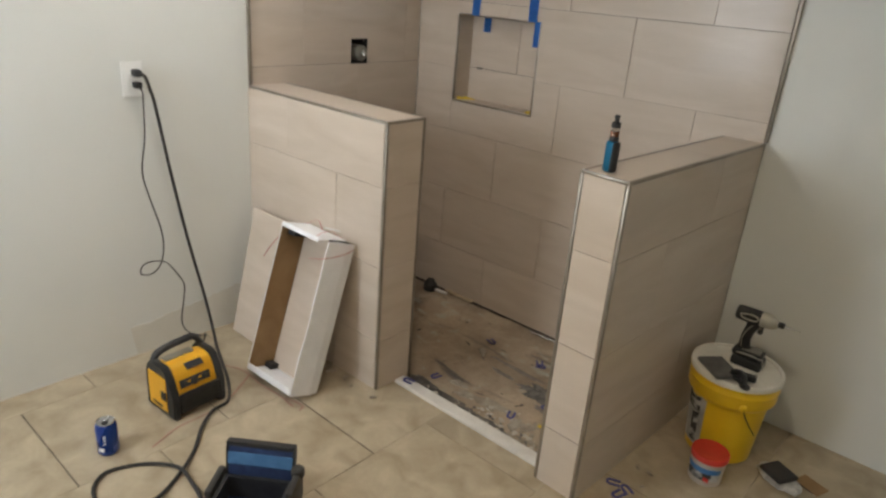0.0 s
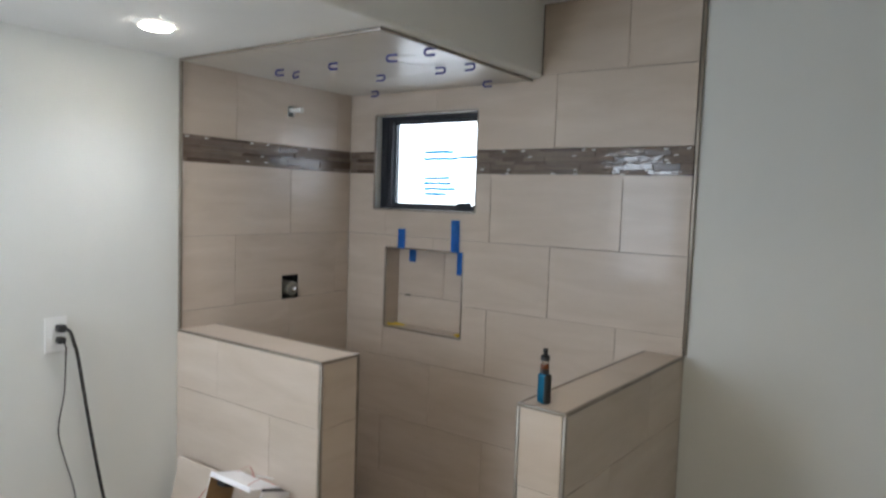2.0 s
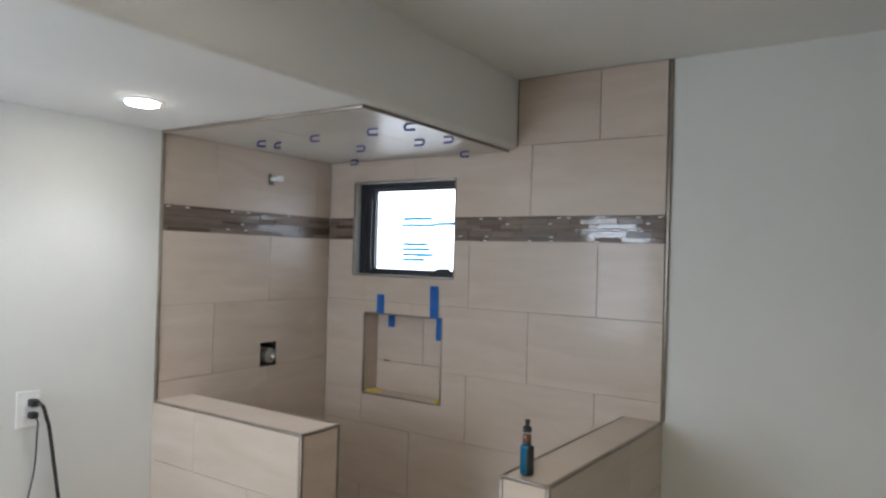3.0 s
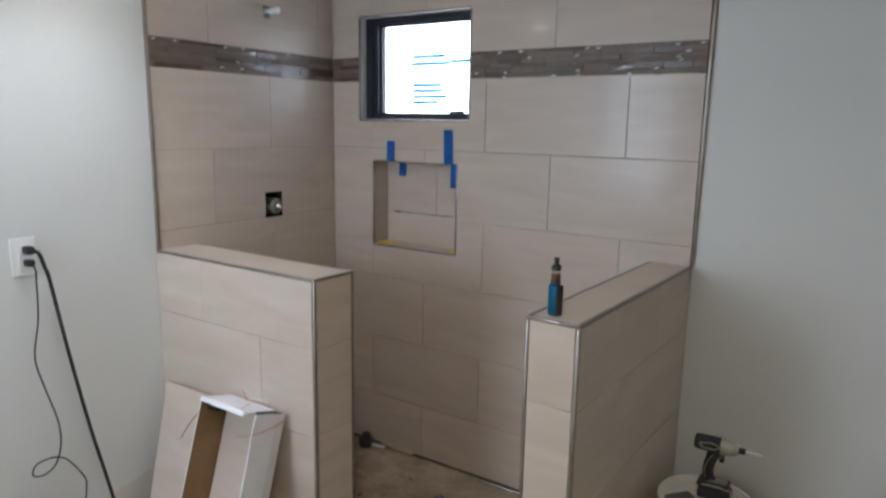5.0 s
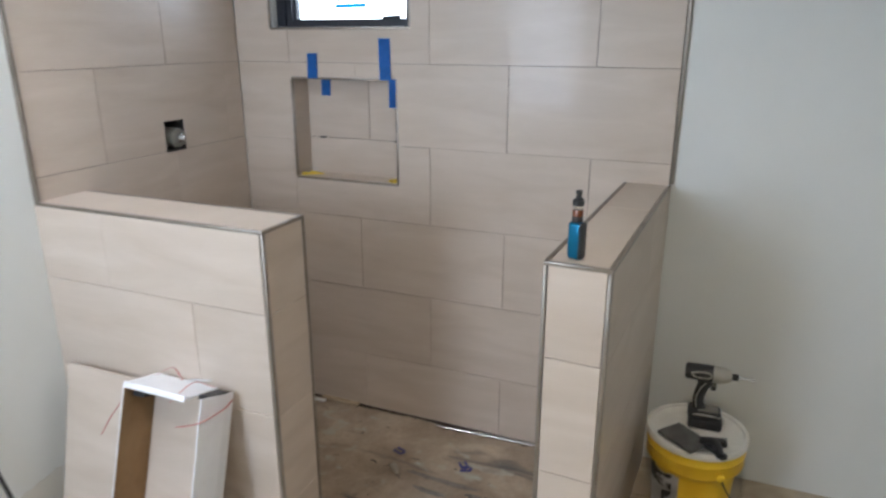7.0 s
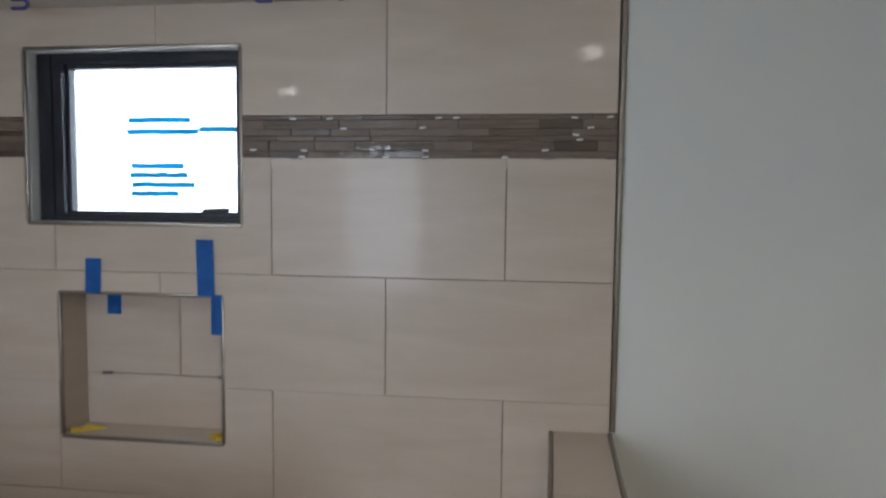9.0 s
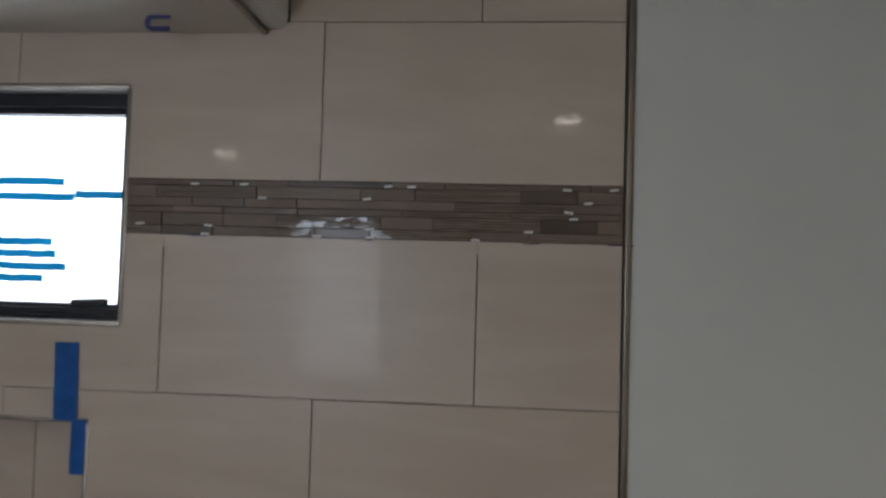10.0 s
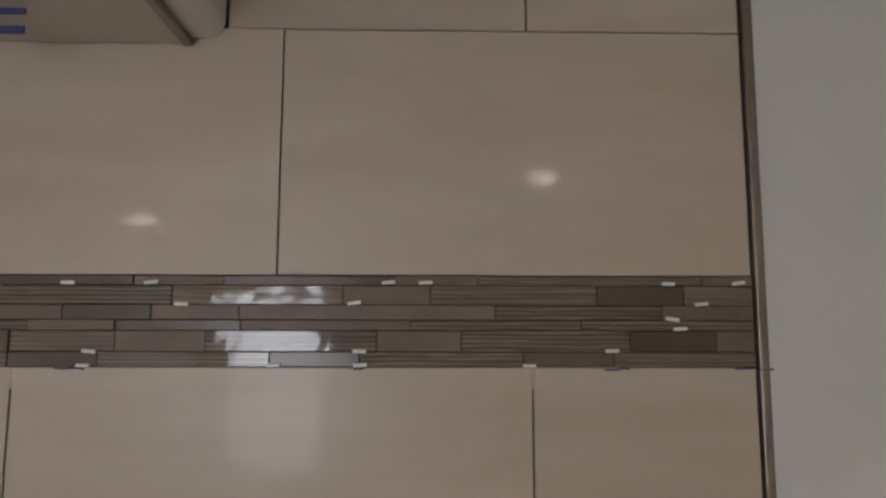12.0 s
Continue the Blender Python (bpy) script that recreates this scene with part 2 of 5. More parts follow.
def slab_material():
    """Bare shower base: brown mortar with grey smears, pale dried patches and dark stains."""
    m = surf("stained_mortar_bed", (0.27, 0.205, 0.145), (0.47, 0.375, 0.27), scale=5.5, rough=0.75, bump=0.5, fine=60, contrast=(0.3, 0.68), wear=0.2)
    n, l = m.node_tree.nodes, m.node_tree.links
    b, mp, hsv = n["Principled BSDF"], n["Mapping"], n["Hue/Saturation/Value"]
    last = hsv.outputs[0]
    for scale, lo, hi, colour, seed, stretch in ((4.0, 0.59, 0.70, (0.13, 0.115, 0.105, 1), 3.1, (0.6, 2.2, 1)), (7.5, 0.60, 0.74, (0.45, 0.45, 0.37, 1), 9.7, (1, 1.5, 1)), (15, 0.66, 0.70, (0.05, 0.045, 0.045, 1), 5.3, (1, 2, 1))):
        own, nz, rp, mix = n.new("ShaderNodeMapping"), n.new("ShaderNodeTexNoise"), n.new("ShaderNodeValToRGB"), n.new("ShaderNodeMixRGB")
        own.inputs["Location"].default_value, own.inputs["Scale"].default_value = (seed, seed * 2, 0), stretch
        l.new(mp.outputs[0], own.inputs["Vector"])
        nz.inputs["Scale"].default_value, nz.inputs["Detail"].default_value, nz.inputs["Distortion"].default_value = scale, 7, 0.8
        l.new(own.outputs[0], nz.inputs["Vector"])
        rp.color_ramp.elements[0].position, rp.color_ramp.elements[1].position = lo, hi
        l.new(nz.outputs["Fac"], rp.inputs[0])
        l.new(rp.outputs[0], mix.inputs[0])
        l.new(last, mix.inputs[1])
        mix.inputs[2].default_value = colour
        last = mix.outputs[0]
    l.new(last, b.inputs["Base Color"])
    return m


BASE = slab_material()


def see_through_film(m, colour):
    """Thin film: part of the daylight behind it comes through in its colour."""
    n, l = m.node_tree.nodes, m.node_tree.links
    thin, mix = n.new("ShaderNodeBsdfTranslucent"), n.new("ShaderNodeMixShader")
    thin.inputs["Color"].default_value = (*colour, 1)
    mix.inputs[0].default_value = 0.6
    l.new(n["Principled BSDF"].outputs[0], mix.inputs[1])
    l.new(thin.outputs[0], mix.inputs[2])
    l.new(mix.outputs[0], n["Material Output"].inputs["Surface"])


see_through_film(GLASSTAPE, (0.01, 0.52, 0.72))


# ---- mesh helpers ----
def link(name, bm, material, parent=None, label="", smooth=False):
    me = bpy.data.meshes.new(name)
    bmesh.ops.recalc_face_normals(bm, faces=bm.faces)
    for f in bm.faces:
        f.smooth = smooth
    bm.to_mesh(me)
    bm.free()
    me.materials.append(material)
    if smooth:
        me.set_sharp_from_angle(angle=radians(40))
    ob = new(name, me)
    if parent:
        ob.parent = parent
    if label:
        tagged(ob, label=label)
    return ob


def part(name, bm, material, parent, label="", smooth=False):
    return link(name, bm, material, parent, label, smooth)


def thing(name, m, label, category, group=""):
    ob = new(name)
    ob.empty_display_size = 0.05
    ob.matrix_world = m
    return tagged(ob, label, category, group)


def shared(name, me, parent, m, label=""):
    ob = new(name, me)
    ob.parent = parent
    ob.matrix_local = m
    if label:
        tagged(ob, label=label)
    return ob


def add_box(bm, x0, x1, y0, y1, z0, z1, bevel=0.0, seg=1):
    r = bmesh.ops.create_cube(bm, size=1)
    for v in r["verts"]:
        v.co = Vector(((x0 + x1) / 2 + v.co.x * (x1 - x0), (y0 + y1) / 2 + v.co.y * (y1 - y0), (z0 + z1) / 2 + v.co.z * (z1 - z0)))
    if bevel:
        edges = list({e for v in r["verts"] for e in v.link_edges})
        bmesh.ops.bevel(bm, geom=edges, offset=bevel, segments=seg, affect="EDGES", profile=0.5)
    return bm


def box(x0, x1, y0, y1, z0, z1, bevel=0.0, seg=1):
    return add_box(bmesh.new(), x0, x1, y0, y1, z0, z1, bevel, seg)


def lathe(profile, seg=32, close=True):
    bm = bmesh.new()
    rings = []
    for r, z in profile:
        rings.append([bm.verts.new((r * math.cos(2 * math.pi * i / seg), r * math.sin(2 * math.pi * i / seg), z)) for i in range(seg)])
    for a, b in zip(rings, rings[1:]):
        for i in range(seg):
            bm.faces.new((a[i], a[(i + 1) % seg], b[(i + 1) % seg], b[i]))
    if close:
        bm.faces.new(rings[0][::-1])
        bm.faces.new(rings[-1])
    return bm


def moved(bm, m):
    bm.transform(m)
    return bm


def spline(points, n=8):
    pts = [Vector(p) for p in points]
    pts = [2 * pts[0] - pts[1], *pts, 2 * pts[-1] - pts[-2]]
    out = []
    for i in range(1, len(pts) - 2):
        a, b, c, d = pts[i - 1:i + 3]
        for k in range(n):
            t = k / n
            out.append(0.5 * (2 * b + (c - a) * t + (2 * a - 5 * b + 4 * c - d) * t * t + (3 * b - a - 3 * c + d) * t ** 3))
    return out + [pts[-2]]


def tube(points, r, seg=8, n=8, flat=1.0):
    bm, path = bmesh.new(), spline(points, n)
    up, rings = Vector((0.03, 0.05, 1)).normalized(), []
    for i, p in enumerate(path):
        t = (path[min(i + 1, len(path) - 1)] - path[max(i - 1, 0)]).normalized()
        side = t.cross(up)
        side = side.normalized() if side.length > 1e-3 else t.orthogonal().normalized()
        up = side.cross(t).normalized()
        rings.append([bm.verts.new(p + r * (math.cos(a) * side + flat * math.sin(a) * up)) for a in (2 * math.pi * k / seg for k in range(seg))])
    for a, b in zip(rings, rings[1:]):
        for i in range(seg):
            bm.faces.new((a[i], a[(i + 1) % seg], b[(i + 1) % seg], b[i]))
    bm.faces.new(rings[0])
    bm.faces.new(rings[-1][::-1])
    return bm


def plate(rect, holes, d0, d1, m=None):
    """A flat plate in local x, z between depths d0 and d1 (local y), with rectangular holes."""
    x0, x1, z0, z1 = rect
    holes = [h for h in holes if h[0] < x1 - 1e-4 and h[1] > x0 + 1e-4 and h[2] < z1 - 1e-4 and h[3] > z0 + 1e-4]
    xs = sorted({x0, x1, *(min(max(v, x0), x1) for h in holes for v in h[:2])})
    zs = sorted({z0, z1, *(min(max(v, z0), z1) for h in holes for v in h[2:])})
    solid = lambda i, k: 0 <= i < len(xs) - 1 and 0 <= k < len(zs) - 1 and not any(
        h[0] - 1e-6 < (xs[i] + xs[i + 1]) / 2 < h[1] + 1e-6 and h[2] - 1e-6 < (zs[k] + zs[k + 1]) / 2 < h[3] + 1e-6 for h in holes)
    bm, made = bmesh.new(), {}

    def vert(i, k, d):
        if (i, k, d) not in made:
            made[i, k, d] = bm.verts.new((xs[i], (d0, d1)[d], zs[k]))
        return made[i, k, d]
    for i in range(len(xs) - 1):
        for k in range(len(zs) - 1):
            if not solid(i, k):
                continue
            bm.faces.new((vert(i, k, 0), vert(i + 1, k, 0), vert(i + 1, k + 1, 0), vert(i, k + 1, 0)))
            bm.faces.new((vert(i, k, 1), vert(i, k + 1, 1), vert(i + 1, k + 1, 1), vert(i + 1, k, 1)))
            for di, dk, a, b in ((0, -1, (i, k), (i + 1, k)), (0, 1, (i, k + 1), (i + 1, k + 1)), (-1, 0, (i, k), (i, k + 1)), (1, 0, (i + 1, k), (i + 1, k + 1))):
                if not solid(i + di, k + dk):
                    bm.faces.new((vert(*a, 0), vert(*b, 0), vert(*b, 1), vert(*a, 1)))
    if m is not None:
        bm.transform(m)
    return bm


# ---- the room ----
# unseen east and south walls are set close in, for more bounced light
ROOM_X, ROOM_Y, CEIL_Z, SOFFIT_Z, SOFFIT_X = 3.3, -3.25, 2.44, 2.135, 1.085
SHOWER_X, SHOWER_Y = 1.73, -0.985
SILL_Z = -0.06
WINDOW = (0.172, 0.770, 1.562, 2.018)
NICHE = (0.256, 0.714, 0.974, 1.366)
FAR_WINDOW = (0.16, 0.74, 0.92, 2.00)
ALONG_Y = Matrix(((0, -1, 0, 0), (1, 0, 0, 0), (0, 0, 1, 0), (0, 0, 0, 1)))


def structure(ob, label, category="wall"):
    return tagged(ob, label, category, kind="structure")


wall_back = structure(link("wall_north", plate((-0.16, ROOM_X, -0.15, 2.6), [WINDOW, (*NICHE[:2], *NICHE[2:])], 0.010, 0.125), WALL),
                      "white painted wall, beige tiles in the shower corner")
niche_back = structure(link("wall_north_outer", plate((-0.16, ROOM_X, -0.15, 2.6), [WINDOW], 0.127, 0.19), WALL), "outer skin of the white wall")
wall_left = structure(link("wall_west", plate((ROOM_Y - 0.15, 0.01, -0.15, 2.6), [(-0.445, -0.344, 1.120, 1.233), (-0.424, -0.385, 1.975, 2.025)], 0.010, 0.15, ALONG_Y), WALL),
                      "white painted wall, beige tiles inside the shower")
valve_back = structure(link("wall_west_outer", box(-0.19, -0.151, ROOM_Y, 0.01, -0.15, 2.6), MORTAR), "dark outer skin of the wall cavity")
structure(link("wall_south", plate((-0.2, ROOM_X + 0.15, -0.15, 2.6), [FAR_WINDOW], ROOM_Y - 0.15, ROOM_Y), WALL), "white painted wall with a window")
# east wall is out of view, placed near to bounce fill onto the half wall
structure(link("wall_east", box(ROOM_X, ROOM_X + 0.15, ROOM_Y - 0.15, 0.2, -0.15, 2.6), WALL), "unseen white wall, added close in to bounce light")
structure(link("ceiling", box(-0.2, ROOM_X + 0.15, ROOM_Y - 0.15, 0.19, CEIL_Z, CEIL_Z + 0.1), CEIL), "flat white painted ceiling", "ceiling")


def soffit():
    r, n = 0.022, 6
    prof = [(-0.010, CEIL_Z), (-0.010, SOFFIT_Z)]
    prof += [(SOFFIT_X - r + r * math.sin(a), SOFFIT_Z + r - r * math.cos(a)) for a in (math.pi / 2 * k / n for k in range(n + 1))]
    prof += [(SOFFIT_X, CEIL_Z)]
    bm = bmesh.new()
    ends = [[bm.verts.new((x, y, z)) for x, z in prof] for y in (ROOM_Y, -0.0015)]
    for i in range(len(prof)):
        k = (i + 1) % len(prof)
        bm.faces.new((ends[0][i], ends[0][k], ends[1][k], ends[1][i]))
    bm.faces.new(ends[0])
    bm.faces.new(ends[1][::-1])
    return structure(link("ceiling_soffit", bm, CEIL, smooth=True), "dropped white soffit with a rounded lower edge", "ceiling")


soffit()
bm = bmesh.new()
for x0, x1, y0, y1 in ((0.002, 0.468, -0.335, -0.002), (0.470, 1.034, -0.335, -0.002), (0.002, 0.78, -0.655, -0.337), (0.782, 1.034, -0.655, -0.337), (0.002, 0.468, -0.978, -0.657), (0.470, 1.034, -0.978, -0.657)):
    add_box(bm, x0, x1, y0, y1, 2.127, 2.1345)
structure(link("ceiling_shower", bm, CEILTILE), "glossy pale tiled shower ceiling held by shims", "ceiling")

# ground under the room and the bare shower base
structure(link("floor", plate((-0.16, ROOM_X, ROOM_Y, 0.01), [(-0.2, 1.60, -0.892, 0.2)], -0.15, -0.0095, Matrix(((1, 0, 0, 0), (0, 0, 1, 0), (0, 1, 0, 0), (0, 0, 0, 1)))), GROUT),
          "cream stone-look floor tiles with dark joints", "floor")
room_floor = bpy.data.objects["floor"]


def shower_base():
    bm = bmesh.new()
    bmesh.ops.create_grid(bm, x_segments=60, y_segments=36, size=0.5)
    for v in bm.verts:
        x, y = (v.co.x + 0.5) * 1.60, -0.96 + (v.co.y + 0.5) * 0.965
        z = SILL_Z + 0.007 * noise.noise(Vector((x * 7, y * 9, 1))) + 0.004 * noise.noise(Vector((x * 25, y * 25, 4)))
        v.co = Vector((x, y, z))
    return structure(link("floor_shower_base", bm, BASE, smooth=True), "bare stained mortar shower floor with debris", "floor")


shower_base()
structure(link("floor_footing", box(-0.2, 1.8, -1.0, 0.2, -0.2, -0.085), MORTAR), "dark footing under the shower base", "floor")
structure(link("threshold", box(0.826, 1.556, -0.889, -0.835, -0.07, 0.012, 0.003), MARBLE), "low white stone shower threshold", "threshold")

# light from outside: plain bright overcast beyond each window
for name, x0, x1, y0, y1 in (("backdrop", -4, 5, 1.6, 1.62), ("backdrop", -4, 6, -5.4, -5.38)):
    structure(link(name, box(x0, x1, y0, y1, -2, 6), SKYGLOW), "plain white overcast sky", "sky")


# ---- tiles ----
GAP = 0.0015
tile_meshes = {}


def tile_mesh(w, h, t, material, bevel=0.0011):
    key = (round(w, 3), round(h, 3), round(t, 4), material.name)
    if key not in tile_meshes:
        me = bpy.data.meshes.new("tile")
        bm = box(0, w, 0, t, 0, h, bevel)
        bmesh.ops.recalc_face_normals(bm, faces=bm.faces)
        bm.to_mesh(me)
        bm.free()
        me.materials.append(material)
        tile_meshes[key] = me
    return tile_meshes[key]


def tile_wall(parent, m, x_range, rows, holes=(), material=None, name="tile", t=0.006, vgap=0.0019):
    """rows: (z0, z1, joints in x). Tiles face local -y, at local y 0."""
    material = material or TILE
    for z0, z1, joints in rows:
        cuts = [x_range[0], *[j for j in joints if x_range[0] + 0.012 < j < x_range[1] - 0.012], x_range[1]]
        for a, b in zip(cuts, cuts[1:]):
            a2, b2, c2, d2 = a + vgap / 2, b - vgap / 2, z0 + GAP / 2, z1 - GAP / 2
            hit = [h for h in holes if h[0] < b2 and h[1] > a2 and h[2] < d2 and h[3] > c2]
            if any(h[0] <= a2 and h[1] >= b2 and h[2] <= c2 and h[3] >= d2 for h in hit):
                continue
            if hit:
                bm = plate((0, b2 - a2, 0, d2 - c2), [(h[0] - a2, h[1] - a2, h[2] - c2, h[3] - c2) for h in hit], 0, t)
                ob = link(name, bm, material, parent)
                ob.matrix_local = m @ pose(a2, 0, c2)
            else:
                tilt = 0.0006 * random.uniform(-1, 1)
                shared(name, tile_mesh(b2 - a2, d2 - c2, t, material), parent, m @ pose(a2, tilt, c2))


ROWS = [-0.047, 0.21, 0.515, 0.82, 1.124, 1.43, 1.735]
EVEN, ODD = (0.245, 0.855, 1.4605), (0.545, 1.157)
# joints that the mortar bed shows between the tiles
link("mortar_bed", plate((0.0, 1.729, 0.97, CEIL_Z), [(0.165, 0.777, 1.555, 2.025), (0.249, 0.721, 0.967, 1.373)], 0.0062, 0.0098), MORTAR, wall_back)
link("mortar_bed", box(0.0, 1.729, 0.0062, 0.0098, -0.046, 0.966), THINSET, wall_back)
link("mortar_bed", plate((SHOWER_Y + 0.004, 0.0, -0.046, SOFFIT_Z), [(-0.445, -0.344, 1.120, 1.233), (-0.424, -0.385, 1.975, 2.025)], 0.0062, 0.0098, ALONG_Y), THINSET, wall_left)
WIN_CUT, NICHE_CUT = (0.165, 0.777, 1.555, 2.025), (0.249, 0.721, 0.967, 1.373)
back_rows = [(ROWS[i], ROWS[i + 1], (ODD, EVEN)[i % 2]) for i in range(6)]
tile_wall(wall_back, Matrix(), (0.001, 1.7265), back_rows, [WIN_CUT, NICHE_CUT])
tile_wall(wall_back, Matrix(), (0.001, 1.7265), [(1.842, 2.149, ODD)], [WIN_CUT])
tile_wall(wall_back, Matrix(), (1.087, 1.7265), [(2.149, 2.438, (1.458,))])
left_rows = [(a, b, ((-0.71, -0.10), (-0.40,))[k % 2]) for k, (a, b, _) in enumerate(back_rows)] + [(1.842, 2.1275, (-0.71, -0.10))]
tile_wall(wall_left, ALONG_Y, (SHOWER_Y + 0.012, -0.0015), left_rows, [(-0.445, -0.344, 1.120, 1.233), (-0.424, -0.385, 1.975, 2.025)], vgap=0.0008)

# dark strip closes the open gap below the north tiles, standing for its shade
link("mortar_bed", box(0.0, 1.60, 0.0005, 0.0097, -0.14, -0.0475), MORTAR, wall_back)
link("mortar_bed", box(-0.0097, -0.0005, -0.79, 0.0, -0.14, -0.0475), THINSET, wall_left)

link("mortar_joint", box(-0.0061, -0.0030, SHOWER_Y + 0.012, -0.0015, 1.1228, 1.1252), MORTAR, wall_left)

# mosaic band of thin strips in six uneven courses
COURSES = (0.0177, 0.0247, 0.0124, 0.0177, 0.0230, 0.0115)


# ends and kinds of the strips right of the window: 0 ribbed glass, 1 plain stone, 2 dark
LAID = (((0.849, 0), (0.952, 2), (1.152, 0), (1.257, 2), (1.450, 0), (1.557, 1)),
        ((0.850, 1), (0.972, 0), (1.077, 1), (1.277, 0), (1.377, 1), (1.577, 0), (1.680, 2)),
        ((0.870, 0), (0.971, 1), (1.117, 2), (1.317, 1), (1.520, 0)),
        ((0.910, 1), (1.013, 2), (1.115, 1), (1.417, 1), (1.617, 0)),
        ((0.837, 1), (1.036, 0), (1.237, 0), (1.340, 1), (1.539, 0), (1.643, 2)),
        ((0.990, 2), (1.096, 0), (1.296, 2), (1.397, 1), (1.666, 0)))


def mosaic(parent, m, x0, x1, seed, laid=None):
    rng = random.Random(seed)
    z = 1.735
    for k, h in enumerate(COURSES):
        x, first, given = x0, True, list(laid[k]) if laid else []
        while x < x1 - 0.004:
            w = rng.choice((0.104, 0.207, 0.207)) * (rng.uniform(0.2, 0.9) if first else 1)
            kind = rng.choice((0, 1, 2, 1)) if k in (1, 4) else rng.choice((2, 1, 1))
            end = min(x + w, x1)
            if laid:
                end, kind = given.pop(0) if given else (x1, k % 2)
            if x1 - end < 0.012:
                end = x1
            me = tile_mesh(end - x - 0.0008, h - 0.0007, 0.008, MOSAIC[kind], 0.0006)
            shared("mosaic_strip", me, parent, m @ pose(x, rng.choice((-0.0022, -0.001, 0.0, 0.0006)), z, rng.uniform(-0.6, 0.6), 0, rng.uniform(-0.3, 0.3)))
            x, first = end, False
        z += h


mosaic(wall_back, Matrix(), 0.779, 1.7265, 4, LAID)
mosaic(wall_back, Matrix(), 0.001, 0.162, 8)
mosaic(wall_left, ALONG_Y, SHOWER_Y + 0.012, -0.0015, 15)


def bars(name, parent, runs, w=0.010, lab=""):
    for a, b in runs:
        lo = [min(p, q) - w / 2 * (p == q) for p, q in zip(a, b)]
        hi = [max(p, q) + w / 2 * (p == q) for p, q in zip(a, b)]
        link(name, box(lo[0], hi[0], lo[1], hi[1], lo[2], hi[2], 0.0022, 2), NICKEL, parent, lab, smooth=True)


def frame_bars(parent, x0, x1, z0, z1, y, w=0.009):
    bars("edge_trim", parent, [((x0, y, z0), (x1, y, z0)), ((x0, y, z1), (x1, y, z1)), ((x0, y, z0 + w / 2), (x0, y, z1 - w / 2)), ((x1, y, z0 + w / 2), (x1, y, z1 - w / 2))], w)


frame_bars(wall_back, 0.1665, 0.7745, 1.5565, 2.0225, 0.0025)
frame_bars(wall_back, 0.2515, 0.7185, 0.9695, 1.3705, 0.0025)
trim_bm = box(1.7285, 1.7395, -0.0022, 0.0096, 1.057, 2.4385, 0.003, 3)
for v in trim_bm.verts:
    # the strip leans away from the tiles towards the top
    v.co.x += (v.co.z - 1.057) * (0.0040 if v.co.x > 1.734 else 0.0012)
link("edge_trim", trim_bm, NICKEL, wall_back, smooth=True)
bars("edge_trim", wall_left, [((0.0025, -0.9785, 1.056), (0.0025, -0.9785, 2.124))], 0.011)
bars("edge_trim", bpy.data.objects["ceiling_shower"], [((0.003, -0.9835, 2.129), (1.046, -0.9835, 2.129)), ((1.0405, -0.978, 2.129), (1.0405, -0.002, 2.129))], 0.0115)

# the lining of the niche
niche = [(0.249, 0.2565, 0.0085, 0.112, 0.967, 1.373), (0.7135, 0.721, 0.0085, 0.112, 0.967, 1.373), (0.2565, 0.7135, 0.0085, 0.112, 0.967, 0.9745), (0.2565, 0.7135, 0.0085, 0.112, 1.3655, 1.373)]
for q in niche:
    link("tile", box(*q), TILE, wall_back)
for x0, x1, z0, z1 in ((0.257, 0.713, 0.975, 1.123), (0.257, 0.542, 1.1252, 1.365), (0.5442, 0.713, 1.1252, 1.365)):
    link("tile", box(x0, x1, 0.104, 0.112, z0, z1, 0.0008), TILE, wall_back)
link("mortar_bed", box(0.25, 0.72, 0.113, 0.124, 0.968, 1.372), MORTAR, wall_back)


for x in (0.855, 1.4605):
    link("joint_filler", box(x - 0.0016, x + 0.0016, 0.0006, 0.0060, 1.709, 1.7340), TILE, wall_back)
PEN = surf("purple_pen_ink", (0.045, 0.03, 0.13), (0.08, 0.055, 0.20), scale=60, rough=0.7, bump=0.0)


def pen_mark(x, z, length):
    rng = random.Random(int(x * 1000))
    pts = [(x + length * k / 4, -0.0014, z + rng.uniform(-0.0015, 0.0015)) for k in range(5)]
    link("pen_mark", tube(pts, 0.0010, 5, 3), PEN, wall_back, "purple pen mark under the mosaic")


for x, z, length in ((1.700, 1.7330, 0.046), (1.545, 1.7325, 0.030), (1.250, 1.7325, 0.012), (0.905, 1.7330, 0.034)):
    pen_mark(x, z, length)


# ---- half walls of the shower ----
def half_wall(name, x0, x1, y0, y1, label, faces, trims, tops):
    """faces: (pose, run, rows); the core is 6 mm inside the tile faces."""
    core = structure(link(name, box(x0 + 0.0065, x1 - 0.0065, y0 + 0.0065, y1 - 0.0065, -0.085, 1.047), THINSET), label, "half wall")
    for m, run, rows in faces:
        tile_wall(core, m, run, rows, vgap=0.0008)
    for a, b, c, d in tops:
        link("tile", box(a, b, c, d, 1.0475, 1.0535, 0.001), TILE, core)
    bars("edge_trim", core, trims, 0.0105)
    return core


HR = [(-0.03, 0.21), (0.21, 0.515), (0.515, 0.82), (0.82, 1.046)]


def pattern(a, b):
    return [(z0, z1, (a, b)[k % 2]) for k, (z0, z1) in enumerate(HR)]


def face(x, y, turn):
    return pose(x, y, 0, 0, 0, turn)


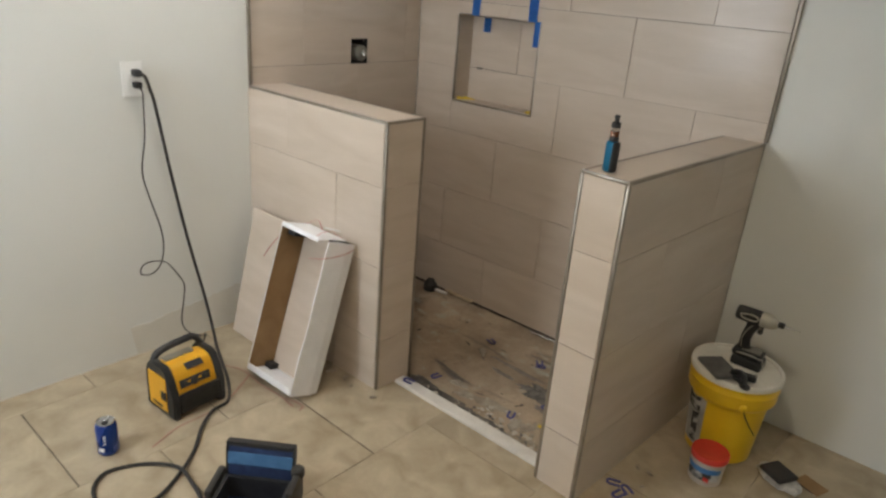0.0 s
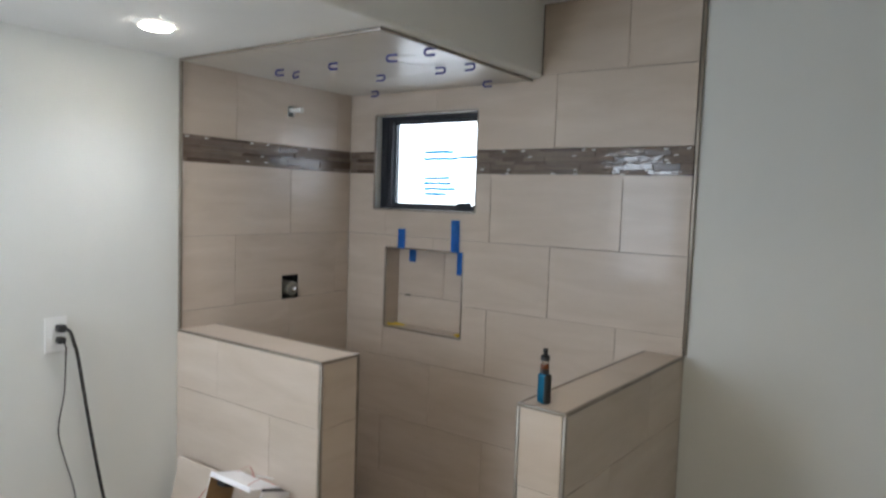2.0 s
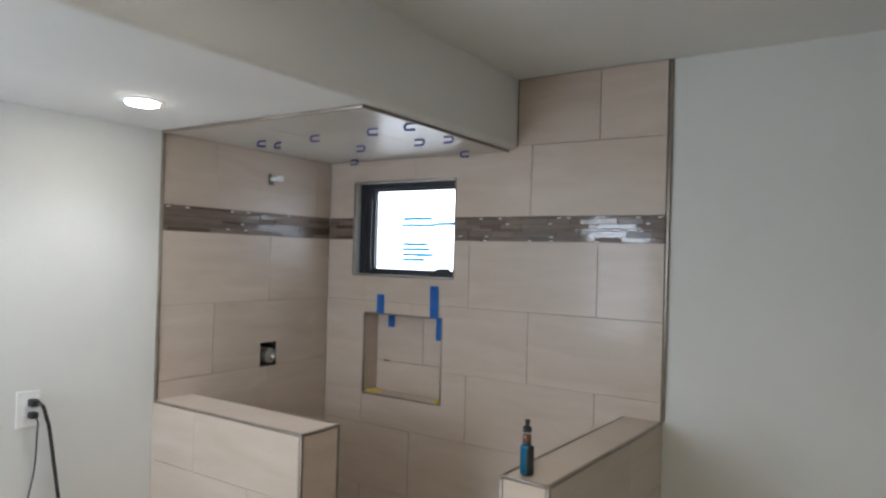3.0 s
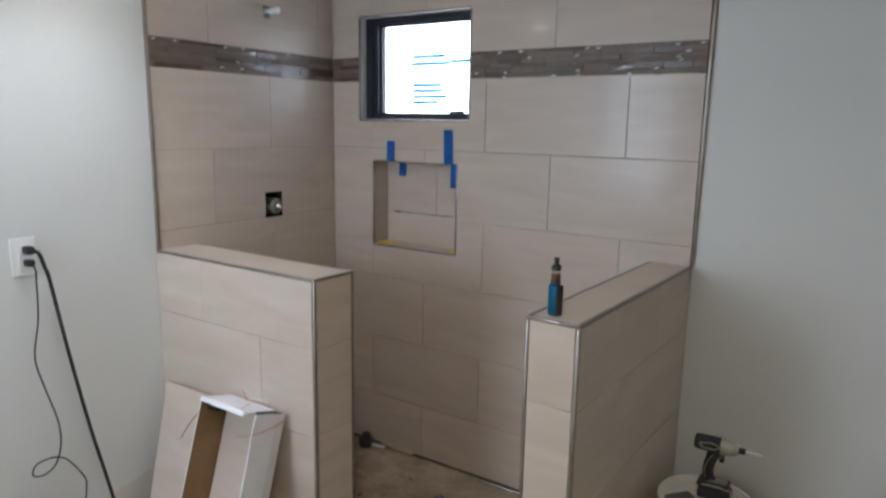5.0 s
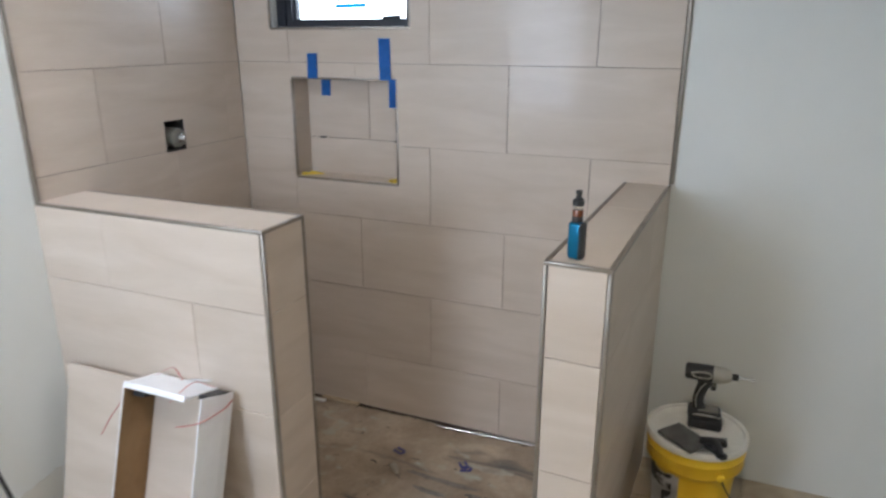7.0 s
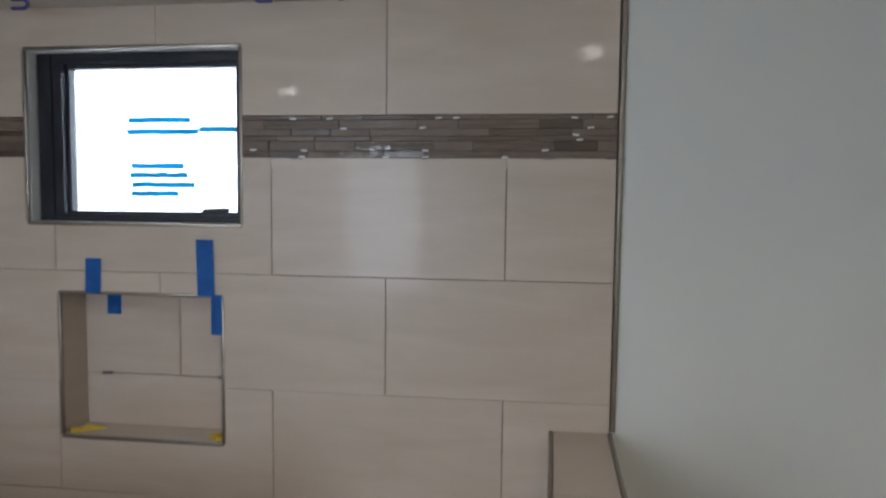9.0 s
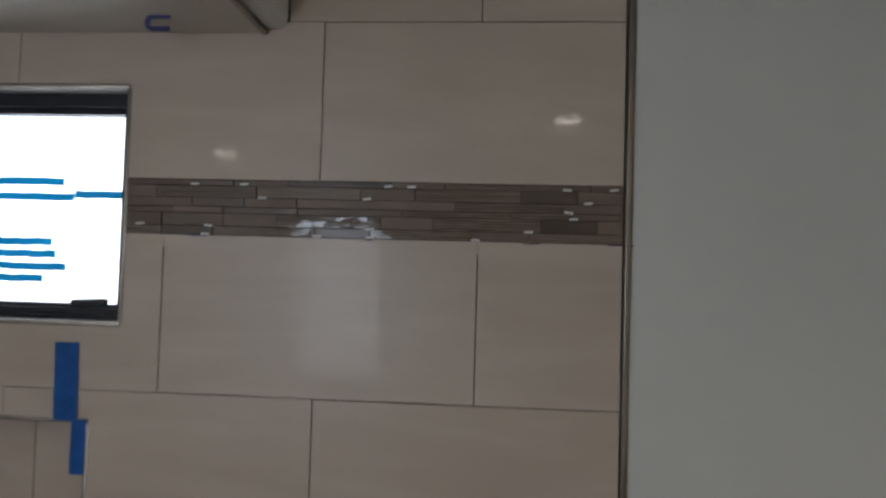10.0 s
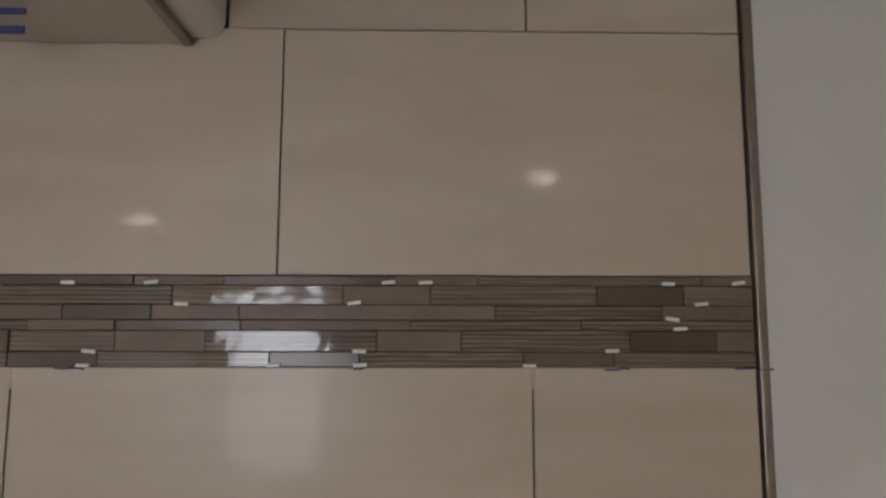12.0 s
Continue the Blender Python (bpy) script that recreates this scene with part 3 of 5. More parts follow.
LX1, LY0, LY1 = 0.82, SHOWER_Y, -0.797
EW, EL = 0.154, 0.940
T = 0.0045
half_wall("wall_half_west", 0.0, LX1, LY0, LY1, "half-height tiled shower wall with nickel edge trim", [
    (face(0, LY0, 0), (-0.0095, LX1 - 0.011), pattern((0.56,), (0.256,))),
    (face(LX1, LY0, 90), (0.011, LY1 - LY0 - 0.011), pattern((), ())),
    (face(LX1, LY1, 180), (0.011, LX1), pattern((0.3,), (0.6,)))],
    [((0.0, LY0 + T, 1.049), (LX1, LY0 + T, 1.049)), ((LX1 - T, LY0 + 0.010, 1.049), (LX1 - T, LY1 - 0.010, 1.049)), ((0.0, LY1 - T, 1.049), (LX1, LY1 - T, 1.049)),
     ((LX1 - T, LY0 + T, 0.0), (LX1 - T, LY0 + T, 1.0435)), ((LX1 - T, LY1 - T, -0.05), (LX1 - T, LY1 - T, 1.0435))],
    [(0.001, LX1 - 0.011, LY0 + 0.011, LY1 - 0.011)])
east_half = half_wall("wall_half_east", -EW, 0.0, -EL, 0.008, "half-height tiled shower wall with nickel edge trim", [
    (face(-EW, -EL, 0), (0.011, EW - 0.011), pattern((), ())),
    (face(0.0, -EL, 90), (0.011, EL), pattern((0.305,), (0.61,))),
    (face(-EW, 0.0, -90), (0.0, EL - 0.011), pattern((0.36,), (0.67,)))],
    [((-EW, -EL + T, 1.049), (0.0, -EL + T, 1.049)), ((-T, -EL + 0.010, 1.049), (-T, 0.006, 1.049)), ((-EW + T, -EL + 0.010, 1.049), (-EW + T, 0.006, 1.049)),
     ((-T, -EL + T, 0.0), (-T, -EL + T, 1.0435)), ((-EW + T, -EL + T, -0.05), (-EW + T, -EL + T, 1.0435))],
    [(-EW + 0.011, -0.011, -EL + 0.011, -0.38), (-EW + 0.011, -0.011, -0.378, 0.006)])
# it stands a little out of square with the room
east_half.matrix_world = pose(1.7315, -0.0005, 0, 0, 0, -2.4)


# ---- windows ----
def window(name, m, w, h, widths, label, strips=()):
    """Frame in local x, z from 0; local y runs outwards."""
    left, right, low, top = widths
    win = tagged(new(name), label, "window", kind="structure")
    win.matrix_world = m
    f = part("window_frame", plate((0, w, 0, h), [(left, w - right, low, h - top)], 0.0, 0.055), BLACKFRAME, win, "black window frame")
    link("track", box(left * 0.45, left * 0.62, -0.006, 0.0, 0.004, h - 0.004), BLACKFRAME, f)
    link("sash", plate((left - 0.004, w - right + 0.004, low - 0.004, h - top + 0.004), [(left + 0.010, w - right - 0.008, low + 0.008, h - top - 0.012)], 0.018, 0.046), BLACKFRAME, f)
    if strips:
        # small dark lump at the lower right of the pane
        link("sash_latch", moved(box(0, 0.075, -0.014, -0.001, 0.0, 0.013, 0.004, 2), pose(w - right - 0.100, 0.016, low + 0.004, 0, -3, 0)), BLACKFRAME, f)
        link("sill_track", box(left * 0.7, w - 0.006, -0.012, 0.0, 0.003, 0.009), BLACKFRAME, f)
    pane = part("pane", box(left, w - right, 0.034, 0.038, low, h - top), PANE, win)
    pane.visible_shadow = False
    for x0, x1, z in strips:
        bm = bmesh.new()
        n = 10
        jag = [random.uniform(-0.0012, 0.0012) for _ in range(n + 1)]
        vs = [[bm.verts.new((x0 + (x1 - x0) * i / n, y, z + jag[i] + s)) for i in range(n + 1)] for y, s in ((0.0325, -0.0076), (0.0325, 0.0076), (0.0333, 0.0076), (0.0333, -0.0076))]
        for a, b in ((0, 1), (1, 2), (2, 3), (3, 0)):
            for i in range(n):
                bm.faces.new((vs[a][i], vs[a][i + 1], vs[b][i + 1], vs[b][i]))
        part("film_strip", bm, GLASSTAPE, pane, "blue strip of film stuck on the glass")
    return win


WX0, WZ0 = 0.173, 1.563
window("window_1", pose(WX0, 0.042, WZ0), 0.596, 0.454, (0.072, 0.026, 0.020, 0.026), "small black-framed window, bright outside, blue strips on the glass",
       [(a - WX0, b - WX0, z - WZ0) for a, b, z in ((0.418, 0.599, 1.841), (0.412, 0.622, 1.809), (0.623, 0.742, 1.8155), (0.423, 0.578, 1.716), (0.419, 0.588, 1.691), (0.424, 0.610, 1.665), (0.421, 0.562, 1.640))])
window("window_2", pose(FAR_WINDOW[0], ROOM_Y - 0.03, FAR_WINDOW[2]) @ pose(FAR_WINDOW[1] - FAR_WINDOW[0], 0, 0, 0, 0, 180), 0.58, 1.08, (0.03, 0.03, 0.03, 0.03), "bright window in the far wall")


# ---- recessed lamps ----
def downlight(x, y, z, size=1.0):
    t = thing("recessed_light", pose(x, y, z) @ Matrix.Diagonal((size, size, 1, 1)), "round recessed white ceiling light, switched on", "ceiling light", "recessed lights")
    part("trim_ring", lathe([(0.048, -0.001), (0.050, -0.006), (0.060, -0.007), (0.068, -0.004), (0.069, -0.0005)], 40, False), WHITEPL, t, smooth=True)
    part("lens", lathe([(0.049, -0.0005), (0.0485, -0.010), (0.044, -0.0135), (0.030, -0.015)], 40), LENS, t, "glowing round diffuser", smooth=True)


downlight(*SOFFIT_LAMP)
downlight(*CEILING_LAMP, 1.35)


# ---- plumbing left open in the shower wall ----
def valve():
    t = thing("shower_valve", pose(0.0, -0.394, 1.176), "unfinished shower valve body in a dark square wall opening", "valve")
    part("housing", moved(lathe([(0.020, -0.10), (0.036, -0.09), (0.036, -0.012), (0.034, 0.006), (0.028, 0.010)], 28), pose(0, 0.01, -0.008, 0, 90, 0)), GREYGREEN, t, "cloudy grey plastic guard", smooth=True)
    part("cartridge", moved(lathe([(0.016, -0.02), (0.016, 0.018), (0.011, 0.022), (0.006, 0.034)], 20), pose(0, 0.01, -0.008, 0, 90, 0)), STEEL, t, "chrome cartridge stem", smooth=True)
    for z in (-0.047, 0.047):
        part("screw", moved(lathe([(0.004, 0), (0.004, 0.006), (0.002, 0.008)], 10), pose(-0.02, 0.036, z, 0, 90, 0)), STEEL, t)
    # sides and back are black to give the open cavity its shade
    part("cavity", plate((-0.05, 0.05, -0.056, 0.056), [(-0.0485, 0.0485, -0.0545, 0.0545)], 0.004, 0.12, ALONG_Y), BLACK, t, "black lining that stands for the shade in the wall cavity")
    part("cavity_back", box(-0.125, -0.12, -0.05, 0.05, -0.056, 0.056), BLACK, t)


valve()
t = thing("shower_arm_stub", pose(0.0, -0.404, 2.0), "white capped pipe stub for the shower head", "pipe")
part("pipe", moved(lathe([(0.0105, -0.10), (0.0105, 0.052), (0.008, 0.056)], 18), pose(0, 0.004, 0.004, 0, 90, 0)), WHITEPL, t, smooth=True)
part("cap", moved(lathe([(0.0135, 0.045), (0.0140, 0.062), (0.011, 0.067)], 18), pose(0, 0.004, 0.004, 0, 90, 0)), WHITEPL, t, smooth=True)
# black block fills the hole around the stub, in place of its shade
part("pipe_elbow", box(-0.12, -0.06, -0.018, 0.022, -0.024, 0.024, 0.006), BLACK, t)


# ---- tape, wedges, shims and spacers on the walls ----
def tape(x0, x1, z0, z1, y=-0.0012, skew=0.0):
    bm = bmesh.new()
    n = 7
    rows = [[bm.verts.new((x + skew * (k / n - 0.5), y - 0.0006 * random.random(), z0 + (z1 - z0) * k / n)) for x in (x0, (x0 + x1) / 2, x1)] for k in range(n + 1)]
    for a, b in zip(rows, rows[1:]):
        for i in range(2):
            bm.faces.new((a[i], a[i + 1], b[i + 1], b[i]))
    bmesh.ops.solidify(bm, geom=bm.faces, thickness=0.0007)
    return tagged(link("tape_strip", bm, BLUETAPE), "blue painter's tape strip stuck at the wall niche", "tape", "tape strips")


tape(0.333, 0.378, 1.370, 1.465, -0.0035, 0.003)
tape(0.650, 0.698, 1.370, 1.520, -0.0035, -0.003)
tape(0.325, 0.368, 1.296, 1.3695, 0.1025, 0.002)
tape(0.6885, 0.7175, 1.268, 1.3735, -0.0032, 0.001)


def wedge(x, y, turn):
    bm = bmesh.new()
    vs = [bm.verts.new(p) for p in ((0, 0, 0), (0.055, 0, 0), (0.055, 0.016, 0), (0, 0.016, 0), (0.0, 0, 0.013), (0.0, 0.016, 0.013), (0.055, 0, 0.002), (0.055, 0.016, 0.002))]
    for q in ((0, 3, 2, 1), (0, 1, 6, 4), (2, 3, 5, 7), (4, 6, 7, 5), (1, 2, 7, 6), (3, 0, 4, 5)):
        bm.faces.new([vs[i] for i in q])
    ob = tagged(link("tile_wedge", bm, YELTAPE), "yellow plastic tile wedge in a niche corner", "wedge", "tile wedges")
    ob.matrix_world = pose(x, y, 0.9747, 0, 0, turn)
    return ob


wedge(0.268, 0.012, 38)
wedge(0.288, 0.040, 22)
wedge(0.706, 0.016, 140)
wedge(0.708, 0.050, 160)


def shim_mesh():
    bm = bmesh.new()
    w, h, a, n = 0.047, 0.031, 0.0085, 8
    outer = [(w, 0.0)] + [(h / 2 - h / 2 * math.sin(math.pi * k / n), h / 2 - h / 2 * math.cos(math.pi * k / n)) for k in range(n + 1)] + [(w, h)]
    r = h / 2 - a
    inner = [(w, a)] + [(h / 2 - r * math.sin(math.pi * k / n), h / 2 - r * math.cos(math.pi * k / n)) for k in range(n + 1)] + [(w, h - a)]
    layers = [[[bm.verts.new((x, y, z)) for x, z in line] for line in (outer, inner)] for y in (-0.0016, 0.0016)]
    for i in range(len(outer) - 1):
        (ao, ai), (bo, bi) = layers
        bm.faces.new((ao[i], ao[i + 1], ai[i + 1], ai[i]))
        bm.faces.new((bo[i], bi[i], bi[i + 1], bo[i + 1]))
        bm.faces.new((ao[i], bo[i], bo[i + 1], ao[i + 1]))
        bm.faces.new((ai[i], ai[i + 1], bi[i + 1], bi[i]))
    for k in (0, -1):
        (ao, ai), (bo, bi) = layers
        bm.faces.new((ao[k], ai[k], bi[k], bo[k]))
    return bm


first_shim = tagged(link("horseshoe_shim", shim_mesh(), BLUESHIM), "blue plastic horseshoe shim stuck in a ceiling tile joint", "shim", "ceiling shims")
first_shim.matrix_world = pose(0.848, -0.090, 2.098)
for x, y, back in ((0.205, -0.680, 0), (0.235, -0.612, 0), (0.510, -0.676, 0), (0.815, -0.690, 0), (1.0, -0.712, 0), (0.565, -0.400, 1), (0.255, -0.084, 1), (0.89, -0.422, 1), (1.034, -0.434, 1)):
    turn = 180 + random.uniform(-8, 8) if back else random.uniform(-10, 10)
    copy_thing(first_shim, pose(x, y, 2.0975, random.uniform(-6, 6), 0, turn))
for x, y, z, turn in ((1.712, -0.754, 0.0018, 20), (1.775, -0.734, 0.0018, -30), (1.758, -0.82, 0.0018, 75), (1.14, -0.265, SILL_Z + 0.009, 200), (1.10, -0.270, SILL_Z + 0.009, 130), (0.834, -0.69, SILL_Z + 0.009, 80), (1.235, -0.68, SILL_Z + 0.009, 110), (0.845, -0.273, SILL_Z + 0.009, 160), (1.28, -0.506, SILL_Z + 0.009, 40), (0.845, -0.845, 0.0136, 10)):
    tagged(copy_thing(first_shim, pose(x, y, z, 90, 0, turn)), "blue plastic horseshoe shim lying on the floor", group="shims on the floor")

spacer_bm = box(0, 0.016, -0.004, 0.0, -0.0022, 0.0022, 0.0006)
first_spacer = tagged(link("tile_spacer", spacer_bm, WHITEPL), "tiny white plastic spacer between mosaic strips", "spacer", "tile spacers")
first_spacer.matrix_world = pose(0.907, -0.0015, 1.8325)
for x, z in ((1.004, 1.8325), (1.040, 1.808), (1.242, 1.808), (1.282, 1.833), (1.326, 1.833), (0.936, 1.7535), (1.249, 1.7535), (1.149, 1.7365), (1.615, 1.833), (1.700, 1.833), (1.654, 1.808), (1.619, 1.792), (1.628, 1.779), (1.546, 1.7535), (1.448, 1.7365), (0.80, 1.7535), (0.93, 1.7365), (1.25, 1.7365)):
    copy_thing(first_spacer, pose(x, -0.0015, z, 0, random.uniform(-8, 8), 0))
for y, z in ((-0.96, 1.833), (-0.87, 1.833), (-0.64, 1.833), (-0.55, 1.833), (-0.66, 1.7535), (-0.58, 1.779), (-0.56, 1.7535), (-0.30, 1.833)):
    copy_thing(first_spacer, pose(0.0015, y, z, 0, random.uniform(-8, 8), 90))


def beige_patch():
    """Low dull beige area of the west wall, with an uneven top edge."""
    rng, bm = random.Random(12), bmesh.new()
    n = 26
    low, top, inner = [], [], []
    for i in range(n + 1):
        y = -1.555 + 0.56 * i / n
        z = 0.125 + 0.07 * (i / n) ** 1.3 + rng.uniform(-0.006, 0.006)
        low.append(bm.verts.new((-0.0085, y + 0.02 * (i == 0), -0.005)))
        top.append(bm.verts.new((-0.0085, y, z)))
        inner.append(bm.verts.new((-0.016, y, z + 0.004)))
    for i in range(n):
        bm.faces.new((low[i], low[i + 1], top[i + 1], top[i]))
        bm.faces.new((top[i], top[i + 1], inner[i + 1], inner[i]))
    link("bare_plaster", bm, WALLBEIGE, wall_left, "dull beige strip low on the wall")


beige_patch()


# ---- outlet and cords on the west wall ----
def outlet():
    t = thing("wall_outlet", pose(-0.010, -1.456, 1.10), "white double wall outlet with two black plugs in it", "outlet")
    part("cover_plate", box(0.0005, 0.006, -0.038, 0.038, -0.062, 0.062, 0.002, 2), WHITEPL, t)
    for z in (0.020, -0.020):
        part("socket", box(0.0062, 0.008, -0.017, 0.017, z - 0.014, z + 0.014, 0.001), WHITEPL, t)


outlet()
cord = [(0.012, -1.448, 1.080), (0.030, -1.440, 1.060), (0.014, -1.433, 1.014), (0.010, -1.437, 0.890), (0.010, -1.458, 0.764), (0.010, -1.440, 0.662), (0.010, -1.406, 0.529), (0.012, -1.402, 0.440), (0.014, -1.425, 0.372), (0.016, -1.465, 0.348),
        (0.016, -1.502, 0.360), (0.018, -1.490, 0.395), (0.020, -1.440, 0.400), (0.014, -1.390, 0.372), (0.010, -1.338, 0.290), (0.010, -1.327, 0.251), (0.010, -1.335, 0.190), (0.012, -1.350, 0.100), (0.050, -1.345, 0.062), (0.200, -1.352, 0.110), (0.300, -1.405, 0.182), (0.312, -1.415, 0.165), (0.330, -1.445, 0.145)]
t = thing("power_cord", pose(0, 0, 0), "thin black power cord looping down the wall", "cord")
part("cable", tube(cord, 0.0026), RUBBER, t, smooth=True)
part("plug", box(-0.001, 0.030, -1.462, -1.436, 1.070, 1.092, 0.005, 2), BLACK, t, "black plug")
hose = [(0.020, -1.446, 1.124), (0.040, -1.430, 1.112), (0.030, -1.410, 1.060), (0.018, -1.393, 1.012), (0.014, -1.351, 0.750), (0.014, -1.300, 0.459), (0.018, -1.245, 0.188), (0.07, -1.245, 0.055), (0.16, -1.28, 0.012), (0.276, -1.325, 0.007),
        (0.40, -1.375, 0.007), (0.515, -1.445, 0.007), (0.535, -1.52, 0.007), (0.60, -1.60, 0.007), (0.685, -1.671, 0.007), (0.757, -1.759, 0.007), (0.815, -1.87, 0.007), (0.79, -1.96, 0.007), (0.724, -1.995, 0.007), (0.655, -1.984, 0.007),
        (0.608, -1.931, 0.007), (0.629, -1.852, 0.007), (0.684, -1.785, 0.008), (0.757, -1.757, 0.018), (0.83, -1.760, 0.008), (0.90, -1.772, 0.007), (0.96, -1.80, 0.007)]
t = thing("extension_cord", pose(0, 0, 0), "thick black extension cord looped on the tiled floor", "cord")
part("cable", tube(hose, 0.0062), RUBBER, t, smooth=True)
part("plug", box(-0.001, 0.034, -1.463, -1.435, 1.110, 1.136, 0.006, 2), BLACK, t, "black plug")


# ---- tile carton, loose tiles and straps by the west half wall ----
CARTON = pose(0.412, -1.176, 0.0, 0, 0, 1.7) @ pose(0, 0, 0, -17.5, 0, 0)


def creased_panel(x, depth, h, k, bulge):
    """Side of a carton, pushed out along a crease that runs up it; its outline is slightly uneven."""
    bm = bmesh.new()
    rows = []
    for i in range(9):
        z = h * i / 8
        sway = 0.0022 * math.sin(5.1 * i) + 0.0015 * math.sin(2.3 * i)
        line = [(x + sway, -depth), (x + bulge * 0.5 + sway, -depth * 0.72), (x + bulge + sway * 0.5, -depth * 0.36), (x + bulge * 0.3, 0.0)]
        rows.append([[bm.verts.new((px + o, py, z + 0.004 * math.sin(px * 90 + py * 60) * (i == 8))) for px, py in line] for o in (0.0, k)])
    for a, b in zip(rows, rows[1:]):
        for c in range(3):
            bm.faces.new((a[0][c], a[0][c + 1], b[0][c + 1], b[0][c]))
            bm.faces.new((a[1][c], b[1][c], b[1][c + 1], a[1][c + 1]))
        for c in (0, 3):
            bm.faces.new((a[0][c], b[0][c], b[1][c], a[1][c]))
    for r in (rows[0], rows[-1]):
        for c in range(3):
            bm.faces.new((r[0][c], r[0][c + 1], r[1][c + 1], r[1][c]))
    return bm


def carton():
    w, h, d, k = 0.270, 0.596, 0.130, 0.004
    t = thing("tile_carton", CARTON, "open white tile carton, brown inside, leaning on the tiled wall", "carton")
    part("side_panel", box(0, k, -d, 0, 0, h, 0.001), CARDWHITE, t)
    part("side_panel", creased_panel(w - k, d, h + 0.004, k, 0.012), CARDWHITE, t, "creased white side panel")
    part("liner", box(k + 0.0004, k + 0.0016, -d + 0.001, -0.001, 0.004, h - 0.004), CARDBROWN, t, "brown cardboard inner face")
    part("liner", box(w - k - 0.0024, w - k - 0.0012, -d + 0.004, -0.004, 0.006, h - 0.006), CARDBROWN, t, "brown cardboard inner face")
    part("bottom_panel", box(k + 0.002, w - k - 0.003, -d, 0, 0, k, 0.001), CARDWHITE, t)
    part("lip", moved(box(0.006, w - 0.008, 0, k, 0, 0.026, 0.001), pose(0, -d, 0.002, 14, 0, 0)), CARDWHITE, t, "turned-up white lip")
    part("top_panel", moved(box(0.004, w - 0.046, -d, -0.002, 0.0, 0.004, 0.001), pose(0, 0, h + 0.006, 3, 1.4, 0)), CARDWHITE, t, "white top panel")
    part("top_flap", moved(box(0.006, w - 0.050, -0.004, 0, -0.014, 0.003, 0.001), pose(0, -d - 0.001, h + 0.0045, -14, 1.4, 0)), CARDWHITE, t, "bent white top flap")
    part("top_flap", moved(box(w - 0.075, w - 0.020, -0.030, 0.0, 0.0, 0.0035, 0.001), pose(0, -d + 0.030, h + 0.011, -10, -6, 8)), CARDWHITE, t, "torn white flap end")
    # dark pieces in three corners of the carton
    part("corner_tab", box(0.007, 0.046, -d * 0.75, -0.012, h - 0.040, h - 0.004, 0.001), BLACK, t, "dark piece in a carton corner")
    part("corner_tab", box(0.007, 0.046, -d * 0.40, -0.014, 0.0045, 0.026, 0.001), BLACK, t, "dark piece in a carton corner")
    part("corner_tab", box(w - 0.044, w - 0.007, -d * 0.7, -0.006, h - 0.012, h + 0.001, 0.001), BLACK, t, "dark piece in a carton corner")
    part("strap", tube([(w * 0.80, -d - 0.026, h - 0.076), (w * 0.90, -d - 0.014, h - 0.070), (w + 0.004, -d + 0.006, h - 0.058), (w + 0.014, -d * 0.4, h - 0.036), (w + 0.008, -0.01, h - 0.02)], 0.0042, 6, 6, 0.3), PINK, t, "pink plastic packing strap")
    part("strap", tube([(-0.045, -d - 0.012, h - 0.150), (-0.024, -d - 0.008, h - 0.100), (-0.004, -d + 0.004, h - 0.055)], 0.0026, 6, 6, 0.3), PINK, t, "loose packing strap end")
    part("strap", tube([(0.03, -d * 0.3, h + 0.012), (0.075, -d * 0.2, h + 0.040), (0.125, -d * 0.3, h + 0.014)], 0.0022, 6, 6, 0.3), PINK, t, "loose packing strap end")
    part("strap", tube([(w - 0.10, -d - 0.006, h - 0.022), (w - 0.075, -d * 0.6, h + 0.026), (w - 0.03, -d * 0.35, h + 0.016)], 0.0022, 6, 6, 0.3), PINK, t, "loose packing strap end")


carton()
ob = tagged(link("loose_tile", box(0, 0.300, -0.009, 0, 0, 0.560, 0.001), TILE), "loose beige tile leaning on the half wall", "tile", "loose tiles")
ob.matrix_world = pose(0.055, -1.132, 0.0022, -13.2, 0, 0)
ob = tagged(link("loose_tile", box(0, 0.252, -0.009, 0, 0, 0.578, 0.001), TILE), "loose beige tile standing inside the open carton", "tile", "loose tiles")
ob.matrix_world = CARTON @ pose(0.009, -0.004, 0.006)
for pts in ([(0.28, -1.335, 0.004), (0.34, -1.30, 0.004), (0.402, -1.290, 0.005), (0.50, -1.295, 0.004), (0.60, -1.285, 0.004), (0.70, -1.29, 0.004)],
            [(0.581, -1.765, 0.003), (0.54, -1.66, 0.003), (0.535, -1.58, 0.003), (0.52, -1.47, 0.003), (0.46, -1.36, 0.003), (0.41, -1.285, 0.003)],
            [(0.64, -1.275, 0.003), (0.72, -1.262, 0.006), (0.735, -1.285, 0.003)]):
    tagged(link("packing_strap", tube(pts, 0.0032, 6, 6, 0.35), STRAPDUST), "pink plastic packing strap lying on the floor", "strap", "packing straps")


